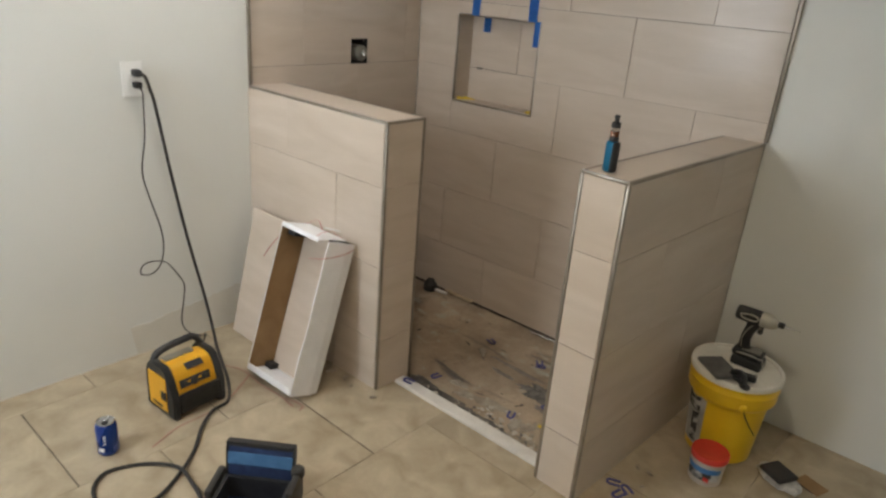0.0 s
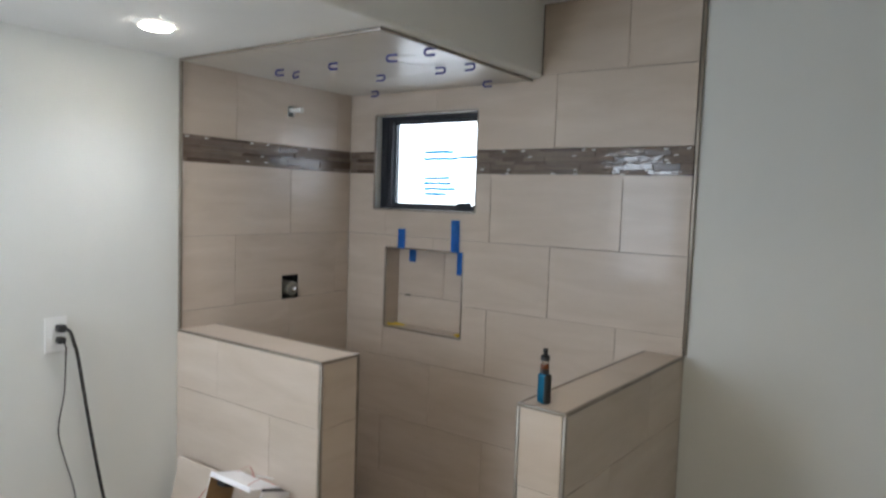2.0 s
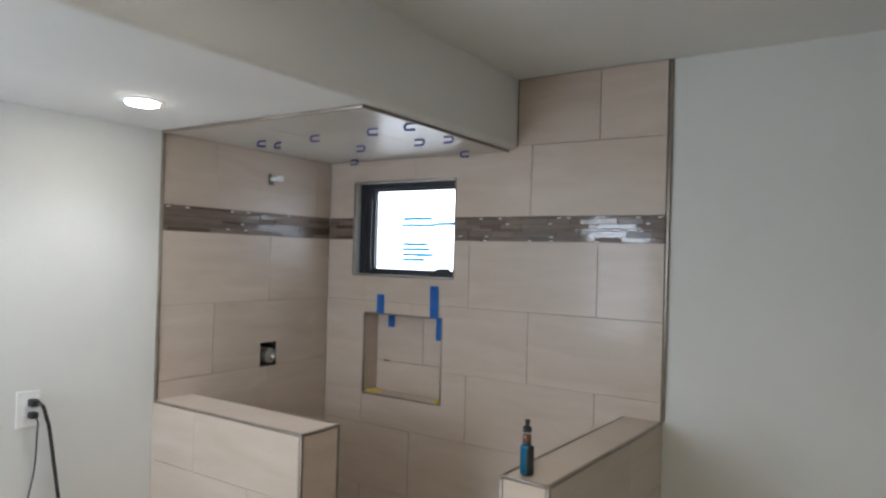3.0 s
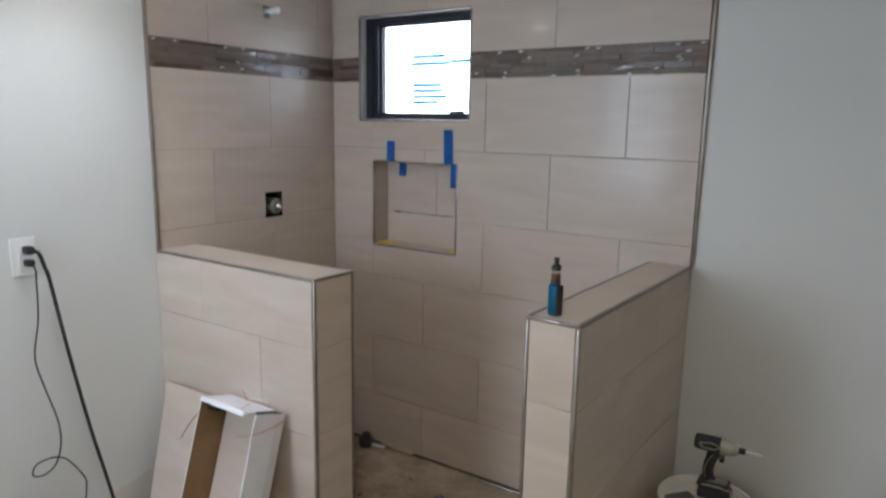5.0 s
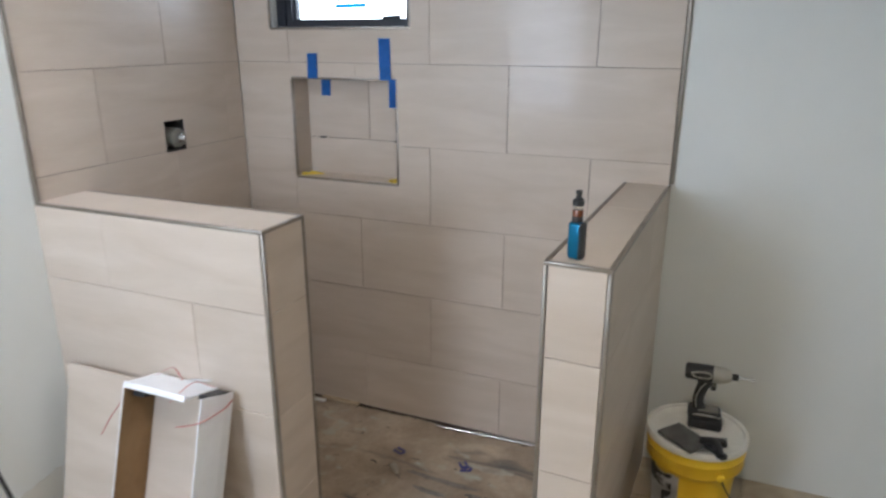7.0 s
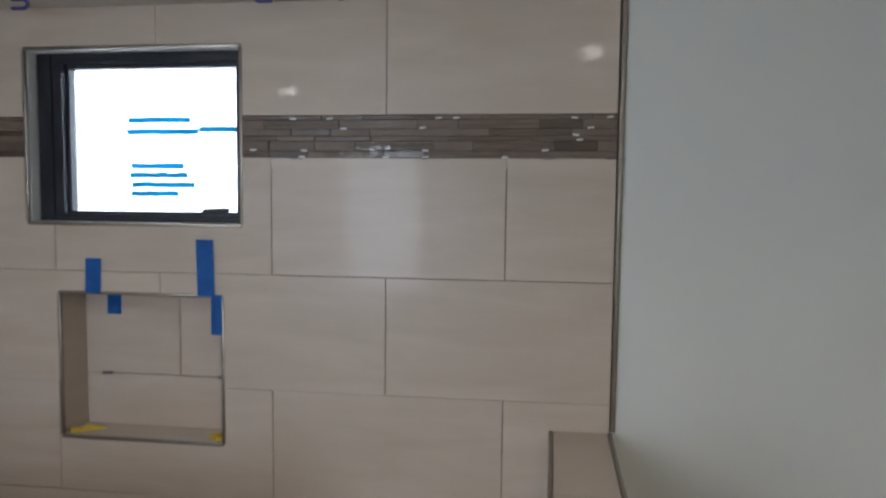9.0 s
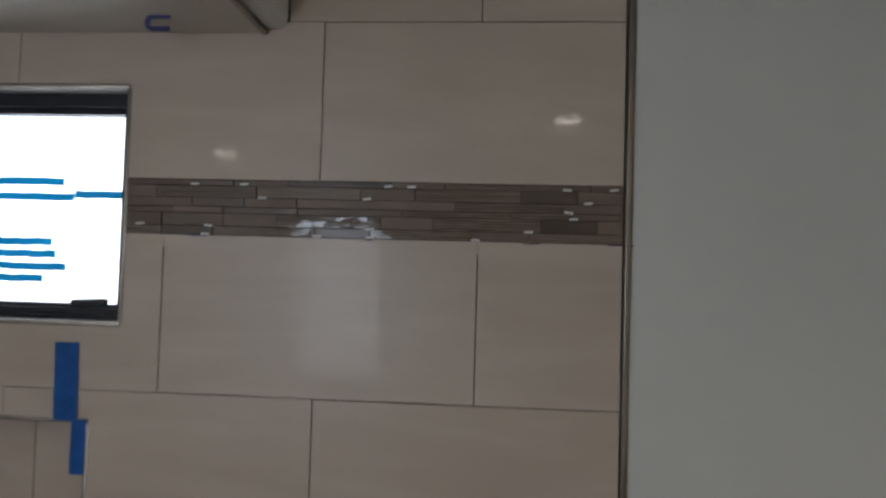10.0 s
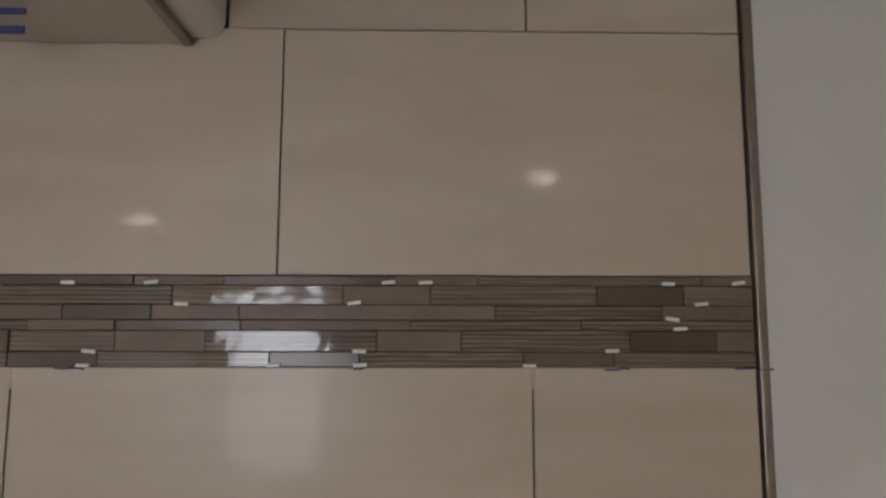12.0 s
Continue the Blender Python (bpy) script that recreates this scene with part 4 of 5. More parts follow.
# ---- yellow compressor and can ----
def compressor():
    t = thing("compressor", pose(0.412, -1.548, 0.0, 0, 0, 4) @ Matrix.Diagonal((0.96, 0.97, 1.05, 1)), "yellow and black portable inflator with a carry handle", "power tool")
    hx, ly = 0.082, 0.085
    prof = [(-hx, 0.012), (hx, 0.012), (hx, 0.060), (hx - 0.006, 0.085), (hx - 0.022, 0.135), (hx - 0.040, 0.163), (0.02, 0.176), (-0.035, 0.176), (-hx + 0.012, 0.160), (-hx, 0.130)]
    bm = bmesh.new()
    ends = [[bm.verts.new((x, y, z)) for x, z in prof] for y in (-ly, ly)]
    for i in range(len(prof)):
        k = (i + 1) % len(prof)
        bm.faces.new((ends[0][i], ends[0][k], ends[1][k], ends[1][i]))
    bm.faces.new(ends[0])
    bm.faces.new(ends[1][::-1])
    bmesh.ops.bevel(bm, geom=bm.edges[:], offset=0.004, segments=2, affect="EDGES")
    part("body", bm, YELLOW, t, "bright yellow housing", smooth=True)
    for y0, y1 in ((-ly - 0.022, -ly + 0.006), (ly - 0.006, ly + 0.022)):
        bm = bmesh.new()
        grow = 1.13
        outs = [[bm.verts.new((x * grow, y, 0.002 + (z - 0.012) * grow)) for x, z in prof] for y in (y0, y1)]
        for i in range(len(prof)):
            k = (i + 1) % len(prof)
            bm.faces.new((outs[0][i], outs[0][k], outs[1][k], outs[1][i]))
        bm.faces.new(outs[0])
        bm.faces.new(outs[1][::-1])
        bmesh.ops.bevel(bm, geom=bm.edges[:], offset=0.006, segments=2, affect="EDGES")
        part("end_frame", bm, BLACK, t, "black bumper frame", smooth=True)
    panel = part("end_panel", box(-0.070, 0.046, -ly - 0.0255, -ly - 0.020, 0.020, 0.148, 0.004, 2), YELLOW, t, "yellow end cover")
    part("latch", box(0.018, 0.052, -ly - 0.031, -ly - 0.0258, 0.066, 0.100, 0.003), BLACK, panel)
    part("marking", box(-0.045, 0.02, -ly - 0.0262, -ly - 0.0257, 0.030, 0.040), BLACK, panel, "dark line of print")
    handle = [(-0.056, -ly - 0.012, 0.160), (-0.062, -ly + 0.010, 0.192), (-0.061, -0.030, 0.205), (-0.057, 0.030, 0.212), (-0.050, ly - 0.014, 0.213), (-0.040, ly + 0.012, 0.178)]
    part("handle", tube(handle, 0.0140, 10, 6, 0.85), BLACK, t, "black carry handle", smooth=True)
    part("top_tray", box(-0.052, -0.016, -0.066, 0.050, 0.174, 0.180, 0.003, 2), GREYGREEN, t, "dusty grey top tray")
    part("control_panel", moved(box(-0.013, 0.016, -0.066, 0.056, 0, 0.005, 0.002), pose(0.0665, 0.0, 0.121, 0, 72, 0)), BLACK, t, "dark control panel")
    part("display", moved(box(-0.014, 0.014, -0.034, 0.034, 0, 0.004, 0.001), pose(0.044, 0.008, 0.1645, 0, 28, 0)), BLACK, t, "dark display window")
    for y, r in ((-0.048, 0.0105), (-0.010, 0.015), (0.034, 0.0105)):
        part("knob", moved(lathe([(r, 0), (r, 0.010), (r * 0.75, 0.013)], 18), pose(0.0695, y, 0.119, 0, 72, 0)), RUBBER, t, smooth=True)
    for y in (-0.030, 0.014):
        part("marking", moved(box(-0.004, 0.004, -0.006, 0.006, 0.0052, 0.0058), pose(0.0665, y, 0.121, 0, 72, 0)), YELLOW, t, "small yellow print mark")
    part("grille_panel", box(hx - 0.002, hx + 0.008, -0.078, 0.082, 0.016, 0.094, 0.005, 2), BLACK, t, "black lower panel")
    for k in range(6):
        part("slat", box(hx + 0.008, hx + 0.011, -0.066, 0.072, 0.022 + k * 0.009, 0.026 + k * 0.009), RUBBER, t)
    for x in (-0.07, 0.07):
        for y in (-0.09, 0.09):
            part("foot", box(x - 0.014, x + 0.014, y - 0.012, y + 0.012, 0.0, 0.012, 0.003), RUBBER, t)


compressor()


def can():
    t = thing("drink_can", pose(0.505, -1.873, 0.0, 0, 0, -35), "blue aluminium drink can, opened, on the floor", "can")
    part("body", lathe([(0.024, 0.0), (0.027, 0.003), (0.0325, 0.010), (0.0328, 0.104), (0.0275, 0.116)], 36, False), CANBLUE, t, "blue printed can wall", smooth=True)
    part("top", lathe([(0.0275, 0.116), (0.0285, 0.1185), (0.0268, 0.1215), (0.0255, 0.118), (0.0250, 0.1165)], 36), STEEL, t, "silver can top", smooth=True)
    part("bottom", lathe([(0.019, 0.004), (0.0235, 0.0004), (0.0245, 0.002)], 36), STEEL, t, smooth=True)
    part("opening", moved(lathe([(0.010, 0.1172), (0.010, 0.1176)], 20), pose(0.008, 0, 0)), BLACK, t, "dark pour opening")
    part("pull_tab", moved(lathe([(0.007, 0.1180), (0.008, 0.1190), (0.007, 0.1198)], 16), pose(-0.009, 0, 0)), STEEL, t)
    for a0, a1, z0, z1 in ((-0.75, -0.15, 0.020, 0.034), (-0.15, 0.10, 0.050, 0.056), (-0.15, 0.10, 0.062, 0.068), (-0.15, 0.10, 0.074, 0.082)):
        bm = bmesh.new()
        line = [[bm.verts.new((0.0331 * math.cos(a0 + (a1 - a0) * i / 8), 0.0331 * math.sin(a0 + (a1 - a0) * i / 8), z)) for i in range(9)] for z in (z0, z1)]
        for i in range(8):
            bm.faces.new((line[0][i], line[0][i + 1], line[1][i + 1], line[1][i]))
        part("marking", bm, WHITEPL, t, "pale printed bar")


can()


# ---- open tool case ----
def case():
    t = thing("tool_case", pose(1.02, -1.645, 0.0, 0, 0, 37.5), "open black tool case lined with navy and blue fabric", "tool case")
    w, d, h = 0.205, 0.17, 0.085
    part("shell", plate((-w / 2, w / 2, -d, 0.0), [(-w / 2 + 0.012, w / 2 - 0.012, -d + 0.012, -0.012)], 0.006, h, Matrix(((1, 0, 0, 0), (0, 0, 1, 0), (0, 1, 0, 0), (0, 0, 0, 1)))), BLACK, t, "black hard shell")
    part("floor_lining", box(-w / 2 + 0.002, w / 2 - 0.002, -d + 0.002, -0.002, 0.0, 0.012), NAVY, t, "navy lining")
    lean = pose(0, 0.004, h - 0.01, -9, 0, 0)
    lid = part("lid", moved(box(-w / 2, w / 2, 0.0, 0.022, 0, 0.112, 0.009, 3), lean), NAVY, t, "navy padded lid", smooth=True)
    for x0, x1, z0, z1 in ((-w / 2 - 0.001, w / 2 + 0.001, 0.101, 0.1145), (-w / 2 - 0.002, -w / 2 + 0.005, 0.0, 0.1005), (w / 2 - 0.005, w / 2 + 0.002, 0.0, 0.1005)):
        part("rim", moved(box(x0, x1, -0.003, 0.024, z0, z1, 0.002, 2), lean), BLACK, lid, "black edge binding")
    part("band", moved(box(-w / 2 + 0.004, w / 2 - 0.004, -0.0035, -0.0003, 0.042, 0.082, 0.0012), lean), MIDBLUE, lid, "lighter blue pocket band")
    for s in (-1, 1):
        part("hinge_arm", moved(box(s * (w / 2 + 0.016) - 0.012, s * (w / 2 + 0.016) + 0.012, -0.10, 0.022, 0.02, 0.125 if s > 0 else 0.10, 0.010, 2), pose(0, 0, 0)), RUBBER, t, "black side clasp", smooth=True)
    part("knob", moved(lathe([(0.020, 0), (0.020, 0.022), (0.014, 0.028)], 20), pose(w / 2 + 0.016, 0.0, 0.11)), RUBBER, t, smooth=True)


case()


# ---- bucket corner ----
BX, BY = 1.905, -0.285


def bucket():
    t = thing("bucket", pose(BX, BY, 0.0, 0, 0, 0), "yellow plastic bucket with a dusty white lid", "bucket")
    wall = [(0.108, 0.0), (0.112, 0.004), (0.1285, 0.222), (0.130, 0.230), (0.145, 0.243), (0.1485, 0.252), (0.1480, 0.284), (0.1500, 0.287), (0.1500, 0.293), (0.1480, 0.296), (0.1485, 0.322), (0.150, 0.324)]
    part("body", lathe(wall, 56), BUCKETYEL, t, "bright yellow bucket wall with ribs", smooth=True)
    lid = part("lid", lathe([(0.1515, 0.318), (0.1535, 0.321), (0.1535, 0.334), (0.1515, 0.340), (0.146, 0.3415), (0.141, 0.340), (0.139, 0.334), (0.120, 0.3325), (0.05, 0.3335)], 56), LIDWHITE, t, "dusty white lid", smooth=True)
    for a0, a1, z0, z1, mat in ((-2.95, -1.85, 0.030, 0.225, LABELGREY), (-2.93, -2.02, 0.165, 0.222, LABELDARK), (-2.3, -2.02, 0.04, 0.16, LABELDARK)):
        bm = bmesh.new()
        lift = 0.0008 if mat is LABELGREY else 0.0016
        lines = []
        for k in range(5):
            z = z0 + (z1 - z0) * k / 4
            r = 0.112 + (0.1285 - 0.112) * z / 0.222 + lift
            lines.append([bm.verts.new((r * math.cos(a), r * math.sin(a), z + 0.008 * math.sin(6 * a) * (k == 4))) for a in (a0 + (a1 - a0) * i / 14 for i in range(15))])
        for p, q in zip(lines, lines[1:]):
            for i in range(14):
                bm.faces.new((p[i], p[i + 1], q[i + 1], q[i]))
        part("sticker", bm, mat, t, "printed grey and black sticker")
    part("ear", moved(lathe([(0.013, 0.0), (0.013, 0.010), (0.009, 0.013)], 18), pose(0.144 * math.cos(-1.0), 0.144 * math.sin(-1.0), 0.256) @ pose(0, 0, 0, 0, 90, math.degrees(-1.0))), BUCKETYEL, t, smooth=True)
    c, s = math.cos, math.sin
    part("bail", tube([(0.155 * c(-1.0), 0.155 * s(-1.0), 0.256), (0.155 * c(-0.90), 0.155 * s(-0.90), 0.222), (0.156 * c(-0.76), 0.156 * s(-0.76), 0.188), (0.157 * c(-0.62), 0.157 * s(-0.62), 0.158)], 0.0024, 6), BLACK, t, "thin dark wire handle")


bucket()
LID_Z = 0.3336


HOUSING = surf("pale_grey_metal_nose", (0.36, 0.345, 0.29), (0.46, 0.44, 0.38), scale=14, rough=0.4, metal=0.3, bump=0.04)


def drill():
    t = thing("impact_driver", pose(BX + 0.004, BY + 0.036, LID_Z, 0, 0, 2), "black cordless impact driver with pale grey nose on the lid", "power tool")
    part("battery", box(-0.036, 0.066, -0.036, 0.036, 0.0, 0.036, 0.009, 3), BLACK, t, "black battery pack", smooth=True)
    part("battery_latch", box(0.0662, 0.069, -0.016, 0.016, 0.012, 0.026, 0.001), GREYGREEN, t, "grey latch")
    part("grip_foot", box(-0.040, 0.060, -0.034, 0.034, 0.0365, 0.060, 0.010, 3), BLACK, t, "black foot of the grip", smooth=True)
    part("foot_trim", tube([(0.058, -0.030, 0.050), (0.010, -0.0352, 0.054), (-0.034, -0.030, 0.048)], 0.003, 6, 6), HOUSING, t, "pale trim line", smooth=True)
    part("foot_plate", box(-0.010, 0.052, -0.024, 0.024, 0.0602, 0.064, 0.0015), GREYGREEN, t, "grey foot plate")
    bm = bmesh.new()
    rings = []
    for z, x, rx, ry in ((0.058, -0.006, 0.026, 0.021), (0.072, -0.010, 0.0185, 0.0175), (0.095, -0.012, 0.0175, 0.0170), (0.120, -0.008, 0.0180, 0.0172), (0.142, 0.000, 0.0205, 0.0180), (0.162, 0.006, 0.027, 0.020)):
        rings.append([bm.verts.new((x + rx * math.cos(a), ry * math.sin(a), z)) for a in (2 * math.pi * k / 16 for k in range(16))])
    for a, b in zip(rings, rings[1:]):
        for i in range(16):
            bm.faces.new((a[i], a[(i + 1) % 16], b[(i + 1) % 16], b[i]))
    bm.faces.new(rings[0])
    bm.faces.new(rings[-1])
    part("grip", bm, BLACK, t, "black rubber grip", smooth=True)
    for s in (-1, 1):
        part("grip_stripe", tube([(-0.016, s * 0.0160, 0.068), (-0.020, s * 0.0160, 0.10), (-0.010, s * 0.0170, 0.135), (0.004, s * 0.0195, 0.158)], 0.0030, 6, 5, 0.6), HOUSING, t, "pale side stripe", smooth=True)
    along = pose(0, 0, 0.184, 0, 90, 0)
    part("motor_housing", moved(lathe([(0.019, -0.060), (0.0250, -0.055), (0.0265, -0.02), (0.0265, 0.022)], 26), along), BLACK, t, "black motor housing", smooth=True)
    for s in (-1, 1):
        part("housing_stripe", tube([(-0.042, s * 0.0262, 0.190), (-0.010, s * 0.0275, 0.197), (0.016, s * 0.0262, 0.192), (0.010, s * 0.0268, 0.178), (-0.030, s * 0.0268, 0.178), (-0.042, s * 0.0262, 0.190)], 0.0024, 6, 5), HOUSING, t, "pale outline on the housing", smooth=True)
    part("nose", moved(lathe([(0.0268, 0.0225), (0.0270, 0.040), (0.0235, 0.062), (0.0165, 0.076)], 26), along), HOUSING, t, "pale grey tapered nose", smooth=True)
    part("collet", moved(lathe([(0.0105, 0.0765), (0.0110, 0.092), (0.009, 0.096)], 18), along), BLACK, t, "black collet", smooth=True)
    part("bit", moved(lathe([(0.0035, 0.0965), (0.0035, 0.128), (0.0028, 0.140), (0.0012, 0.146)], 8), along), STEEL, t, "steel screwdriver bit")
    part("trigger", box(0.020, 0.036, -0.008, 0.008, 0.128, 0.154, 0.004, 2), BLACK, t)
    part("direction_switch", box(0.024, 0.034, -0.0205, -0.0165, 0.150, 0.160, 0.001), GREYGREEN, t)
    part("belt_hook", tube([(0.050, -0.037, 0.048), (0.064, -0.040, 0.058), (0.070, -0.040, 0.040), (0.074, -0.038, 0.018)], 0.0016, 6), STEEL, t)


drill()


def margin_float():
    t = thing("grout_float", pose(1.868, -0.372, LID_Z + 0.0085, 0, 0, -40), "dusty grey rubber grout float with a black handle", "hand tool")
    part("pad", box(-0.062, 0.070, -0.046, 0.046, 0.0, 0.010, 0.002), GREYPAD, t, "grey rubber pad")
    part("backing", box(-0.060, 0.068, -0.044, 0.044, 0.0105, 0.013, 0.001), GREYPAD, t)
    part("handle", tube([(0.052, 0.018, 0.020), (0.080, 0.030, 0.030), (0.108, 0.026, 0.026), (0.130, 0.010, 0.014)], 0.011, 10), BLACK, t, "black handle", smooth=True)


margin_float()
t = thing("trigger_clamp", pose(1.938, -0.378, LID_Z + 0.0085, 0, 0, 15), "small black trigger clamp on the bucket lid", "hand tool")
part("jaw", box(-0.020, 0.055, -0.014, 0.014, 0.0, 0.022, 0.006, 2), BLACK, t, smooth=True)
part("lever", tube([(-0.03, -0.004, 0.006), (0.0, -0.03, 0.008), (0.022, -0.062, 0.008)], 0.008, 8), BLACK, t, smooth=True)
part("loop", tube([(0.010, -0.062, 0.006), (0.022, -0.076, 0.006), (0.036, -0.070, 0.006), (0.034, -0.055, 0.006), (0.020, -0.050, 0.006)], 0.005, 8), BLACK, t, smooth=True)
part("bolt", moved(lathe([(0.006, 0.022), (0.006, 0.026)], 12), pose(0.05, 0, 0)), STEEL, t)


def tub():
    t = thing("plastic_tub", pose(1.945, -0.500, 0.0), "small cloudy plastic tub with a red lid and blue label", "tub")
    part("body", lathe([(0.050, 0.0), (0.053, 0.003), (0.057, 0.094), (0.0575, 0.098)], 40), TUBCLEAR, t, "cloudy plastic wall", smooth=True)
    part("lid", lathe([(0.0595, 0.090), (0.0615, 0.092), (0.0620, 0.108), (0.0600, 0.113), (0.056, 0.1135), (0.050, 0.1115)], 40), RED, t, "red screw lid", smooth=True)
    for z0, z1, mat, lift in ((0.022, 0.074, LABELDARK, 0.0006), (0.052, 0.072, TUBBLUE, 0.0012)):
        bm = bmesh.new()
        line = [[bm.verts.new(((0.053 + 0.004 * z / 0.094 + lift) * math.cos(a), (0.053 + 0.004 * z / 0.094 + lift) * math.sin(a), z)) for a in (-2.9 + 2.5 * i / 18 for i in range(19))] for z in (z0, z1)]
        for i in range(18):
            bm.faces.new((line[0][i], line[0][i + 1], line[1][i + 1], line[1][i]))
        part("sticker", bm, mat, t, "dark and blue printed sticker")
    part("marking", box(0.012, 0.030, -0.0585, -0.0555, 0.026, 0.040), RED, t, "small red print mark")


tub()


def bag():
    bm = bmesh.new()
    bmesh.ops.create_icosphere(bm, subdivisions=3, radius=1)
    for v in bm.verts:
        p = v.co.copy()
        k = 1 + 0.22 * noise.noise(p * 2.3) + 0.08 * noise.noise(p * 6)
        v.co = Vector((p.x * 0.082 * k, p.y * 0.050 * k, max(0.0, 0.012 + p.z * 0.014 * k)))
    ob = tagged(link("plastic_bag", bm, BAG, smooth=True), "crumpled clear white plastic bag on the floor", "bag")
    ob.matrix_world = pose(2.135, -0.325, 0.0, 0, 0, -28)
    pad = tagged(link("sanding_sponge", box(-0.046, 0.046, -0.042, 0.042, 0, 0.016, 0.004, 2), RUBBER), "black square sanding sponge lying on plastic", "sponge")
    pad.matrix_world = pose(2.13, -0.325, 0.0255, 0, 0, -28)
    card = tagged(link("cardboard_scrap", box(-0.045, 0.045, -0.032, 0.032, 0, 0.003, 0.0005), CARDBROWN), "flat brown cardboard scrap on the floor", "cardboard")
    card.matrix_world = pose(2.225, -0.262, 0.0002, 0, 0, -20)
    part("cut_edge", tube([(-0.03, -0.034, 0.002), (0.0, -0.040, 0.006), (0.03, -0.036, 0.002)], 0.0012, 5), BLACK, card)


bag()


# ---- vaporizer on the east half wall ----
def vaporizer():
    t = thing("vaporizer", pose(1.600, -0.893, 1.0546, 0, 0, -18), "blue metal vaporizer with a black mouthpiece on the half wall", "vaporizer")
    part("body", box(-0.0180, 0.0180, -0.0130, 0.0130, 0, 0.086, 0.009, 4), VAPEBLUE, t, "glossy blue metal battery body", smooth=True)
    part("side_panel", box(0.0085, 0.0195, -0.0134, 0.0125, 0.002, 0.085, 0.006, 3), BLACK, t, "black control strip", smooth=True)
    part("collar", lathe([(0.0125, 0.086), (0.0125, 0.096), (0.0115, 0.098)], 24), BLACK, t, smooth=True)
    part("tank", lathe([(0.0118, 0.0985), (0.0118, 0.112), (0.0112, 0.113)], 24), AMBER, t, "amber liquid in the tank", smooth=True)
    part("glass_tube", lathe([(0.0105, 0.1135), (0.0105, 0.122)], 24), CLEAR, t, "clear glass", smooth=True)
    part("cap", lathe([(0.0125, 0.1225), (0.0125, 0.134), (0.009, 0.137)], 24), BLACK, t, smooth=True)
    part("mouthpiece", lathe([(0.0065, 0.1375), (0.0058, 0.145), (0.0072, 0.152), (0.0066, 0.155)], 20), BLACK, t, "black mouthpiece", smooth=True)


vaporizer()


# ---- debris on the shower floor ----
def patch(name, x, y, w, h, z, material, label, cat, seed, turn=0, thick=0.004):
    rng, bm = random.Random(seed), bmesh.new()
    n = 44
    ring = []
    for i in range(n):
        a = 2 * math.pi * i / n
        k = 1 + 0.28 * math.sin(2 * a + seed) + 0.16 * math.sin(5 * a + 2 * seed) + rng.uniform(-0.20, 0.20)
        ring.append((w / 2 * k * math.cos(a), h / 2 * k * math.sin(a)))
    low = [bm.verts.new((px, py, 0)) for px, py in ring]
    top = [bm.verts.new((px * 0.9, py * 0.9, thick * rng.uniform(0.6, 1.2))) for px, py in ring]
    mid = bm.verts.new((0, 0, thick))
    for i in range(n):
        k = (i + 1) % n
        bm.faces.new((low[i], low[k], top[k], top[i]))
        bm.faces.new((top[i], top[k], mid))
    bm.faces.new(low[::-1])
    ob = tagged(link(name, bm, material), label, cat, "debris on the shower floor")
    ob.matrix_world = pose(x, y, z, 0, 0, turn)
    return ob


FZ = SILL_Z + 0.001
def rubble(count, big, material, seed, label):
    """Small angular lumps scattered in the strip inside the threshold."""
    rng = random.Random(seed)
    verts, faces = [], []
    for _ in range(count):
        x = rng.uniform(0.84, 1.52)
        y = -0.822 + abs(rng.gauss(0, 0.05)) * (1.6 if x > 1.05 and material is CHALK else 1)
        r = rng.uniform(0.3, 1.0) ** 2 * big + 0.002
        spin, base = rng.uniform(0, 6.3), len(verts)
        for ring, lift in ((1.0, -0.1), (0.85, 0.45), (0.4, 0.75)):
            for k in range(6):
                a = spin + k * math.pi / 3
                q = r * ring * rng.uniform(0.7, 1.2)
                verts.append((x + q * math.cos(a) * 1.3, y + q * math.sin(a), FZ + r * lift * rng.uniform(0.7, 1.1)))
        for ring in (0, 6):
            for k in range(6):
                faces.append((base + ring + k, base + ring + (k + 1) % 6, base + ring + 6 + (k + 1) % 6, base + ring + 6 + k))
        faces.append(tuple(base + 12 + k for k in range(6)))
    me = bpy.data.meshes.new("mortar_rubble")
    me.from_pydata(verts, [], faces)
    me.materials.append(material)
    tagged(new("mortar_rubble", me), label, "rubble", kind="stuff")


rubble(260, 0.008, MEMBRANE, 3, "dark grey mortar crumbs along the shower threshold")
rubble(200, 0.010, CHALK, 8, "pale dried mortar crumbs along the shower threshold")
patch("membrane_scrap", 0.93, -0.745, 0.34, 0.06, FZ + 0.001, MEMBRANE, "torn grey membrane scrap by the threshold", "membrane", 2, -2)
patch("membrane_scrap", 1.17, -0.765, 0.30, 0.075, FZ + 0.001, MEMBRANE, "torn grey membrane scrap by the threshold", "membrane", 7, -5)
patch("membrane_scrap", 1.27, -0.425, 0.34, 0.085, FZ, MEMBRANE, "torn grey membrane scrap on the mortar", "membrane", 5, 4)
patch("membrane_scrap", 1.03, -0.428, 0.16, 0.018, FZ, STREAK, "torn grey membrane scrap on the mortar", "membrane", 11, -3)
patch("membrane_scrap", 1.04, -0.352, 0.24, 0.024, FZ, STREAK, "torn grey membrane scrap on the mortar", "membrane", 13, -4)
patch("membrane_scrap", 1.32, -0.52, 0.12, 0.03, FZ, STREAK, "torn grey membrane scrap on the mortar", "membrane", 17, 8)
patch("mortar_smear", 1.11, -0.655, 0.24, 0.07, FZ, BLOB, "pale dried mortar smear on the shower floor", "mortar smear", 19, 4, 0.003)
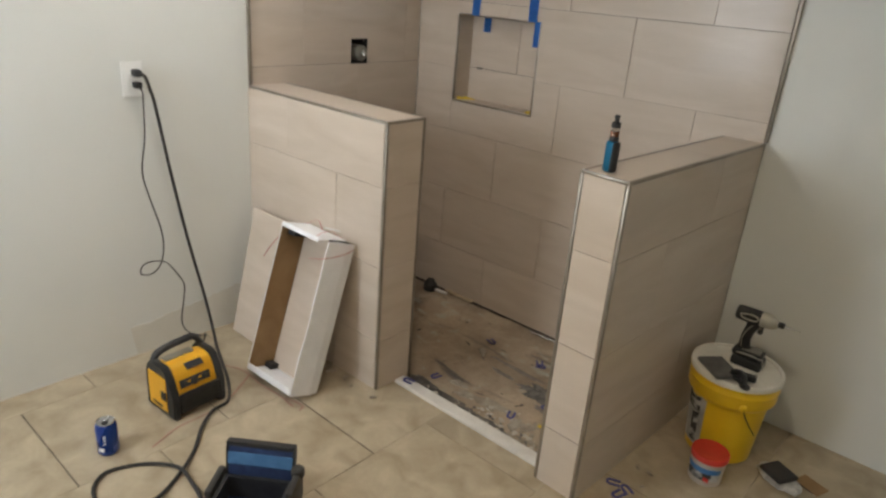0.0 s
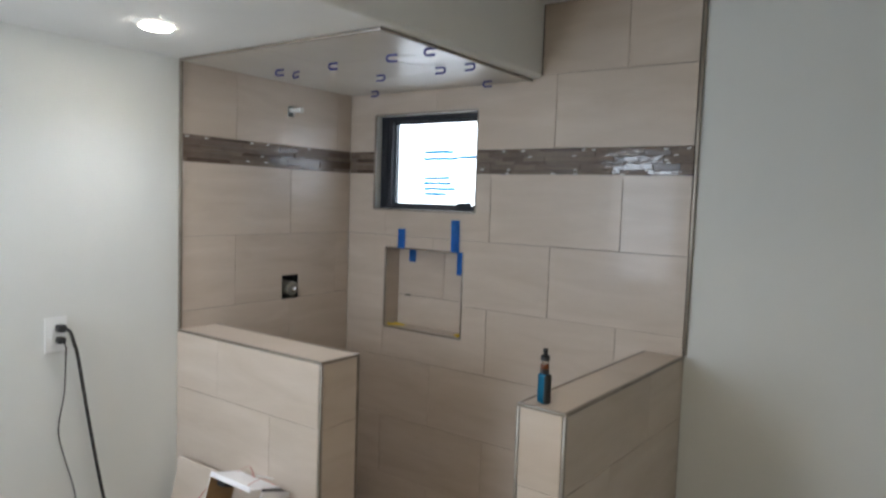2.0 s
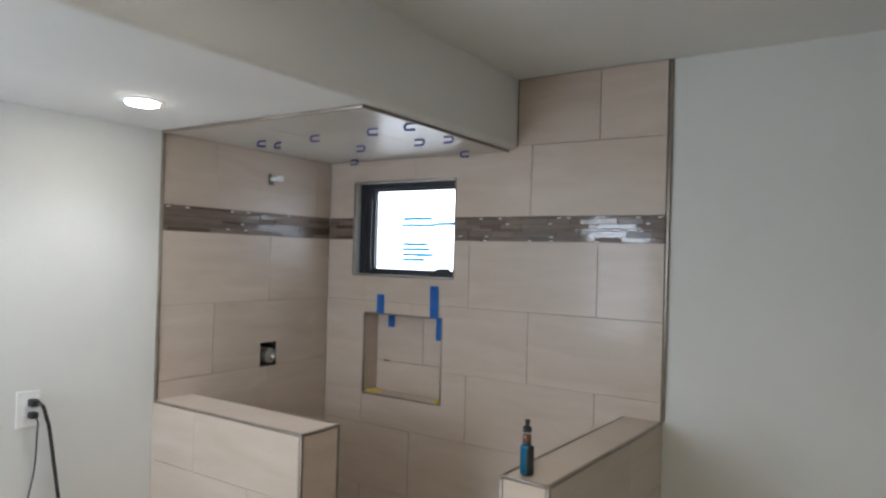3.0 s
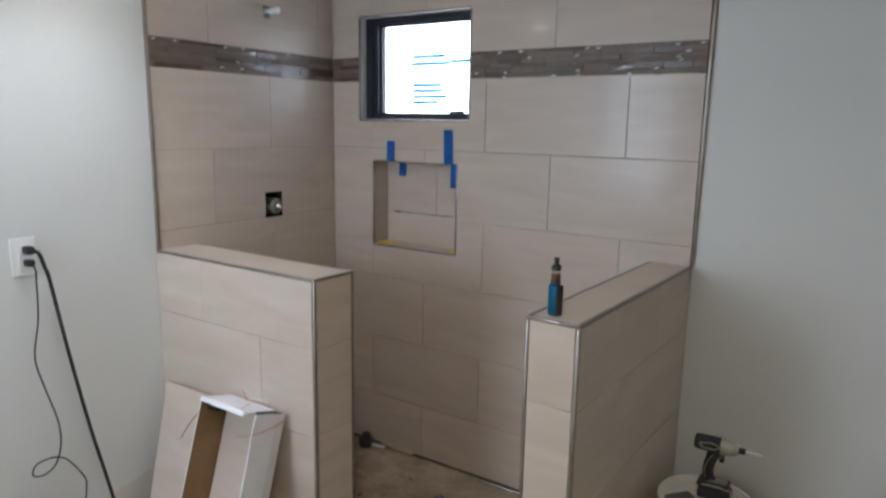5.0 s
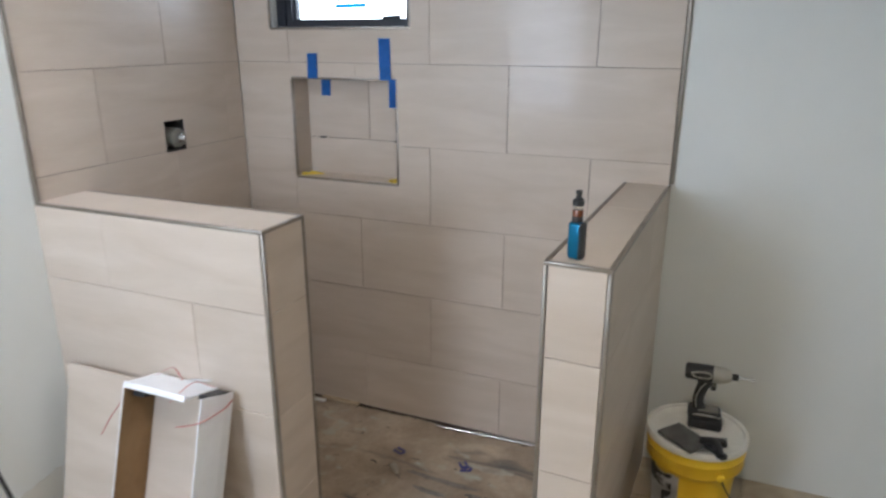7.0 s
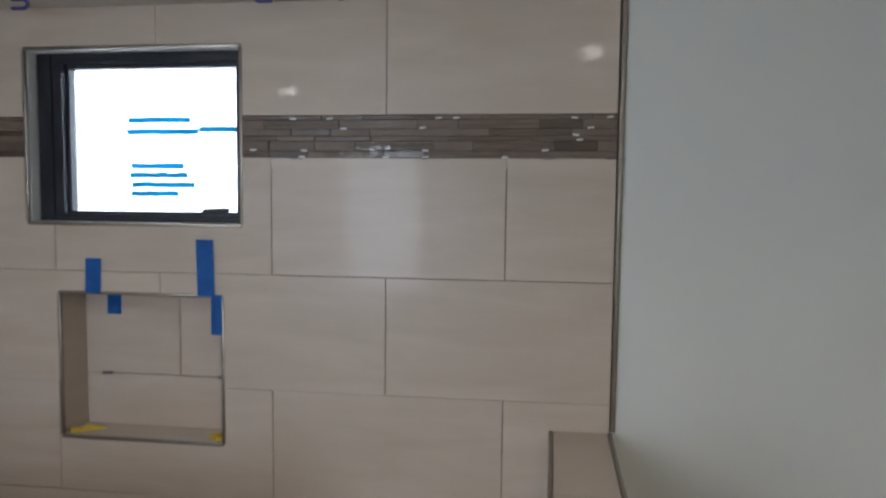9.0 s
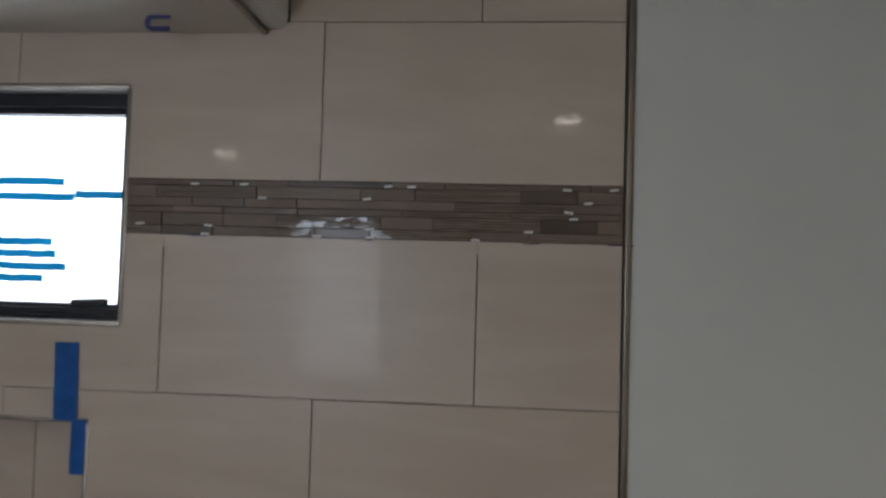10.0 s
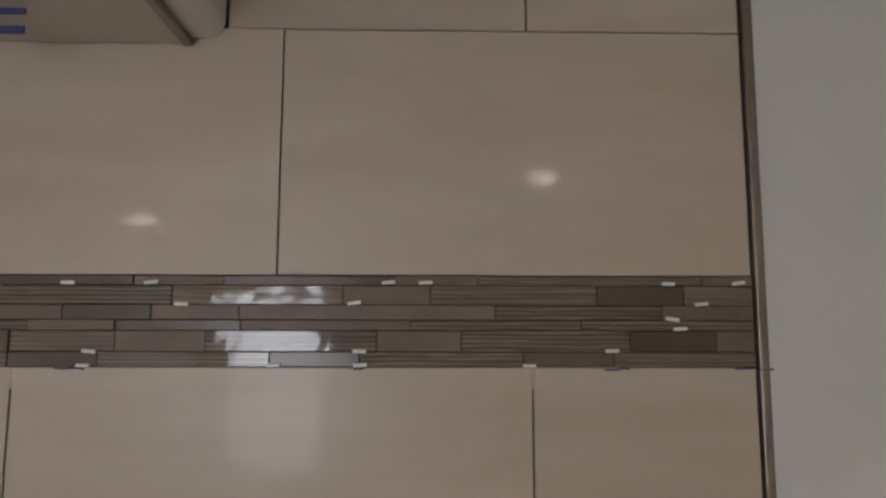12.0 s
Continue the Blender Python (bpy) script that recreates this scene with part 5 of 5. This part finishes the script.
patch("mortar_smear", 1.18, -0.22, 0.26, 0.03, FZ, BLOB, "pale dried mortar smear on the shower floor", "mortar smear", 23, 2, 0.002)
for i in range(16):
    rng = random.Random(100 + i)
    x, y = rng.uniform(0.25, 1.5), rng.uniform(-0.84, -0.1)
    if i < 11:
        x, y = rng.uniform(0.95, 1.45), rng.uniform(-0.80, -0.62)
    s = rng.uniform(0.012, 0.05)
    patch("thinset_crumb", x, y, s * 1.5, s, FZ, BLOB, "dried pale thinset crumb on the shower floor", "crumb", 40 + i, rng.uniform(0, 180), 0.007)
for x, y, z, length, w, turn, mat, lab in ((0.245, -0.042, 0.010, 0.10, 0.016, 6, WHITEPL, "short white plastic shim strip"), (0.320, -0.014, 0.020, 0.19, 0.022, -1, WOOD, "thin pale wooden shim along the wall"), (0.89, -0.030, 0.010, 0.62, 0.010, 2.0, STEEL, "bright steel trim offcut along the wall")):
    ob = tagged(link("offcut_strip", box(0, length, -w / 2, w / 2, 0, 0.010, 0.002), mat), lab, "offcut", "offcuts along the wall")
    ob.matrix_world = pose(x, y, SILL_Z + z - 0.004, 0, 0, turn)
ob = tagged(link("rubber_cap", moved(lathe([(0.034, 0), (0.036, 0.006), (0.036, 0.035), (0.026, 0.046), (0.020, 0.062)], 22), Matrix()), RUBBER, smooth=True), "black rubber pipe cap in the shower corner", "cap")
ob.matrix_world = pose(0.235, -0.045, SILL_Z, 0, 0, 0)
ob = tagged(link("tile_wedge", box(0, 0.05, 0, 0.012, 0, 0.008, 0.001), YELTAPE), "yellow plastic tile wedge on the shower floor", "wedge", "tile wedges")
ob.matrix_world = pose(1.355, -0.635, FZ + 0.003, 0, 0, 20)

for x in (0.305, 0.655):
    ob = tagged(link("tile_spacer", box(0, 0.034, -0.003, 0, -0.004, 0.004, 0.001), GREYPAD), "grey spacer in the joint at the niche back", "spacer", "niche spacers")
    ob.matrix_world = pose(x, 0.1038, 1.124, 0, -2, 0)
for i in range(14):
    rng = random.Random(300 + i)
    x, y = (rng.uniform(0.55, 0.86), rng.uniform(-1.06, -1.0)) if i < 7 else (rng.uniform(1.74, 1.86), rng.uniform(-0.88, -0.62))
    r = rng.uniform(0.008, 0.022)
    patch("thinset_crumb", x, y, r * 1.5, r, 0.0006, BLOB, "dried pale thinset crumb on the floor tiles", "crumb", 70 + i, rng.uniform(0, 180), 0.005)

# ---- floor tiles of the room, last ----
PITCH, JOINT = 0.49, 0.0044
col = 0
x = 0.117 - PITCH
while x < ROOM_X:
    first = (-0.738, -0.990)[col % 2]
    y = first + 0.508 * 2
    while y > ROOM_Y - 0.508:
        x0, x1, y0, y1 = max(x + 0.0006, -0.010), min(x + PITCH - 0.0006, ROOM_X), max(y - 0.508 + JOINT / 2, ROOM_Y), min(y - JOINT / 2, 0.010)
        y -= 0.508
        if x1 - x0 < 0.01 or y1 - y0 < 0.01:
            continue
        cuts = []
        if x0 < 1.60 and y1 > -0.892:
            if x1 <= 1.60 + 0.01:
                y1 = min(y1, -0.890)
                if y1 - y0 < 0.01:
                    continue
            else:
                cuts = [(-1, 1.60, -0.890, 1)]
        if x0 < 1.68 < x1 and y1 > -0.93:
            cuts = [(0, 1.685, -0.930, 1)]
            if y0 > -0.931:
                x0, cuts = 1.685, []
        turn = Matrix(((1, 0, 0, 0), (0, 0, 1, 0), (0, 1, 0, 0), (0, 0, 0, 1)))
        if cuts:
            link("floor_tile", plate((x0, x1, y0, y1), cuts, -0.009, 0.0, turn), FLOORTILE, room_floor)
        else:
            key = ("floor", round(x1 - x0, 3), round(y1 - y0, 3))
            if key not in tile_meshes:
                me = bpy.data.meshes.new("floor_tile")
                b2 = box(0, x1 - x0, 0, y1 - y0, -0.009, 0.0, 0.0008)
                bmesh.ops.recalc_face_normals(b2, faces=b2.faces)
                b2.to_mesh(me)
                b2.free()
                me.materials.append(FLOORTILE)
                tile_meshes[key] = me
            shared("floor_tile", tile_meshes[key], room_floor, pose(x0, y0, 0.0004 * random.uniform(-1, 1)))
    x += PITCH
    col += 1
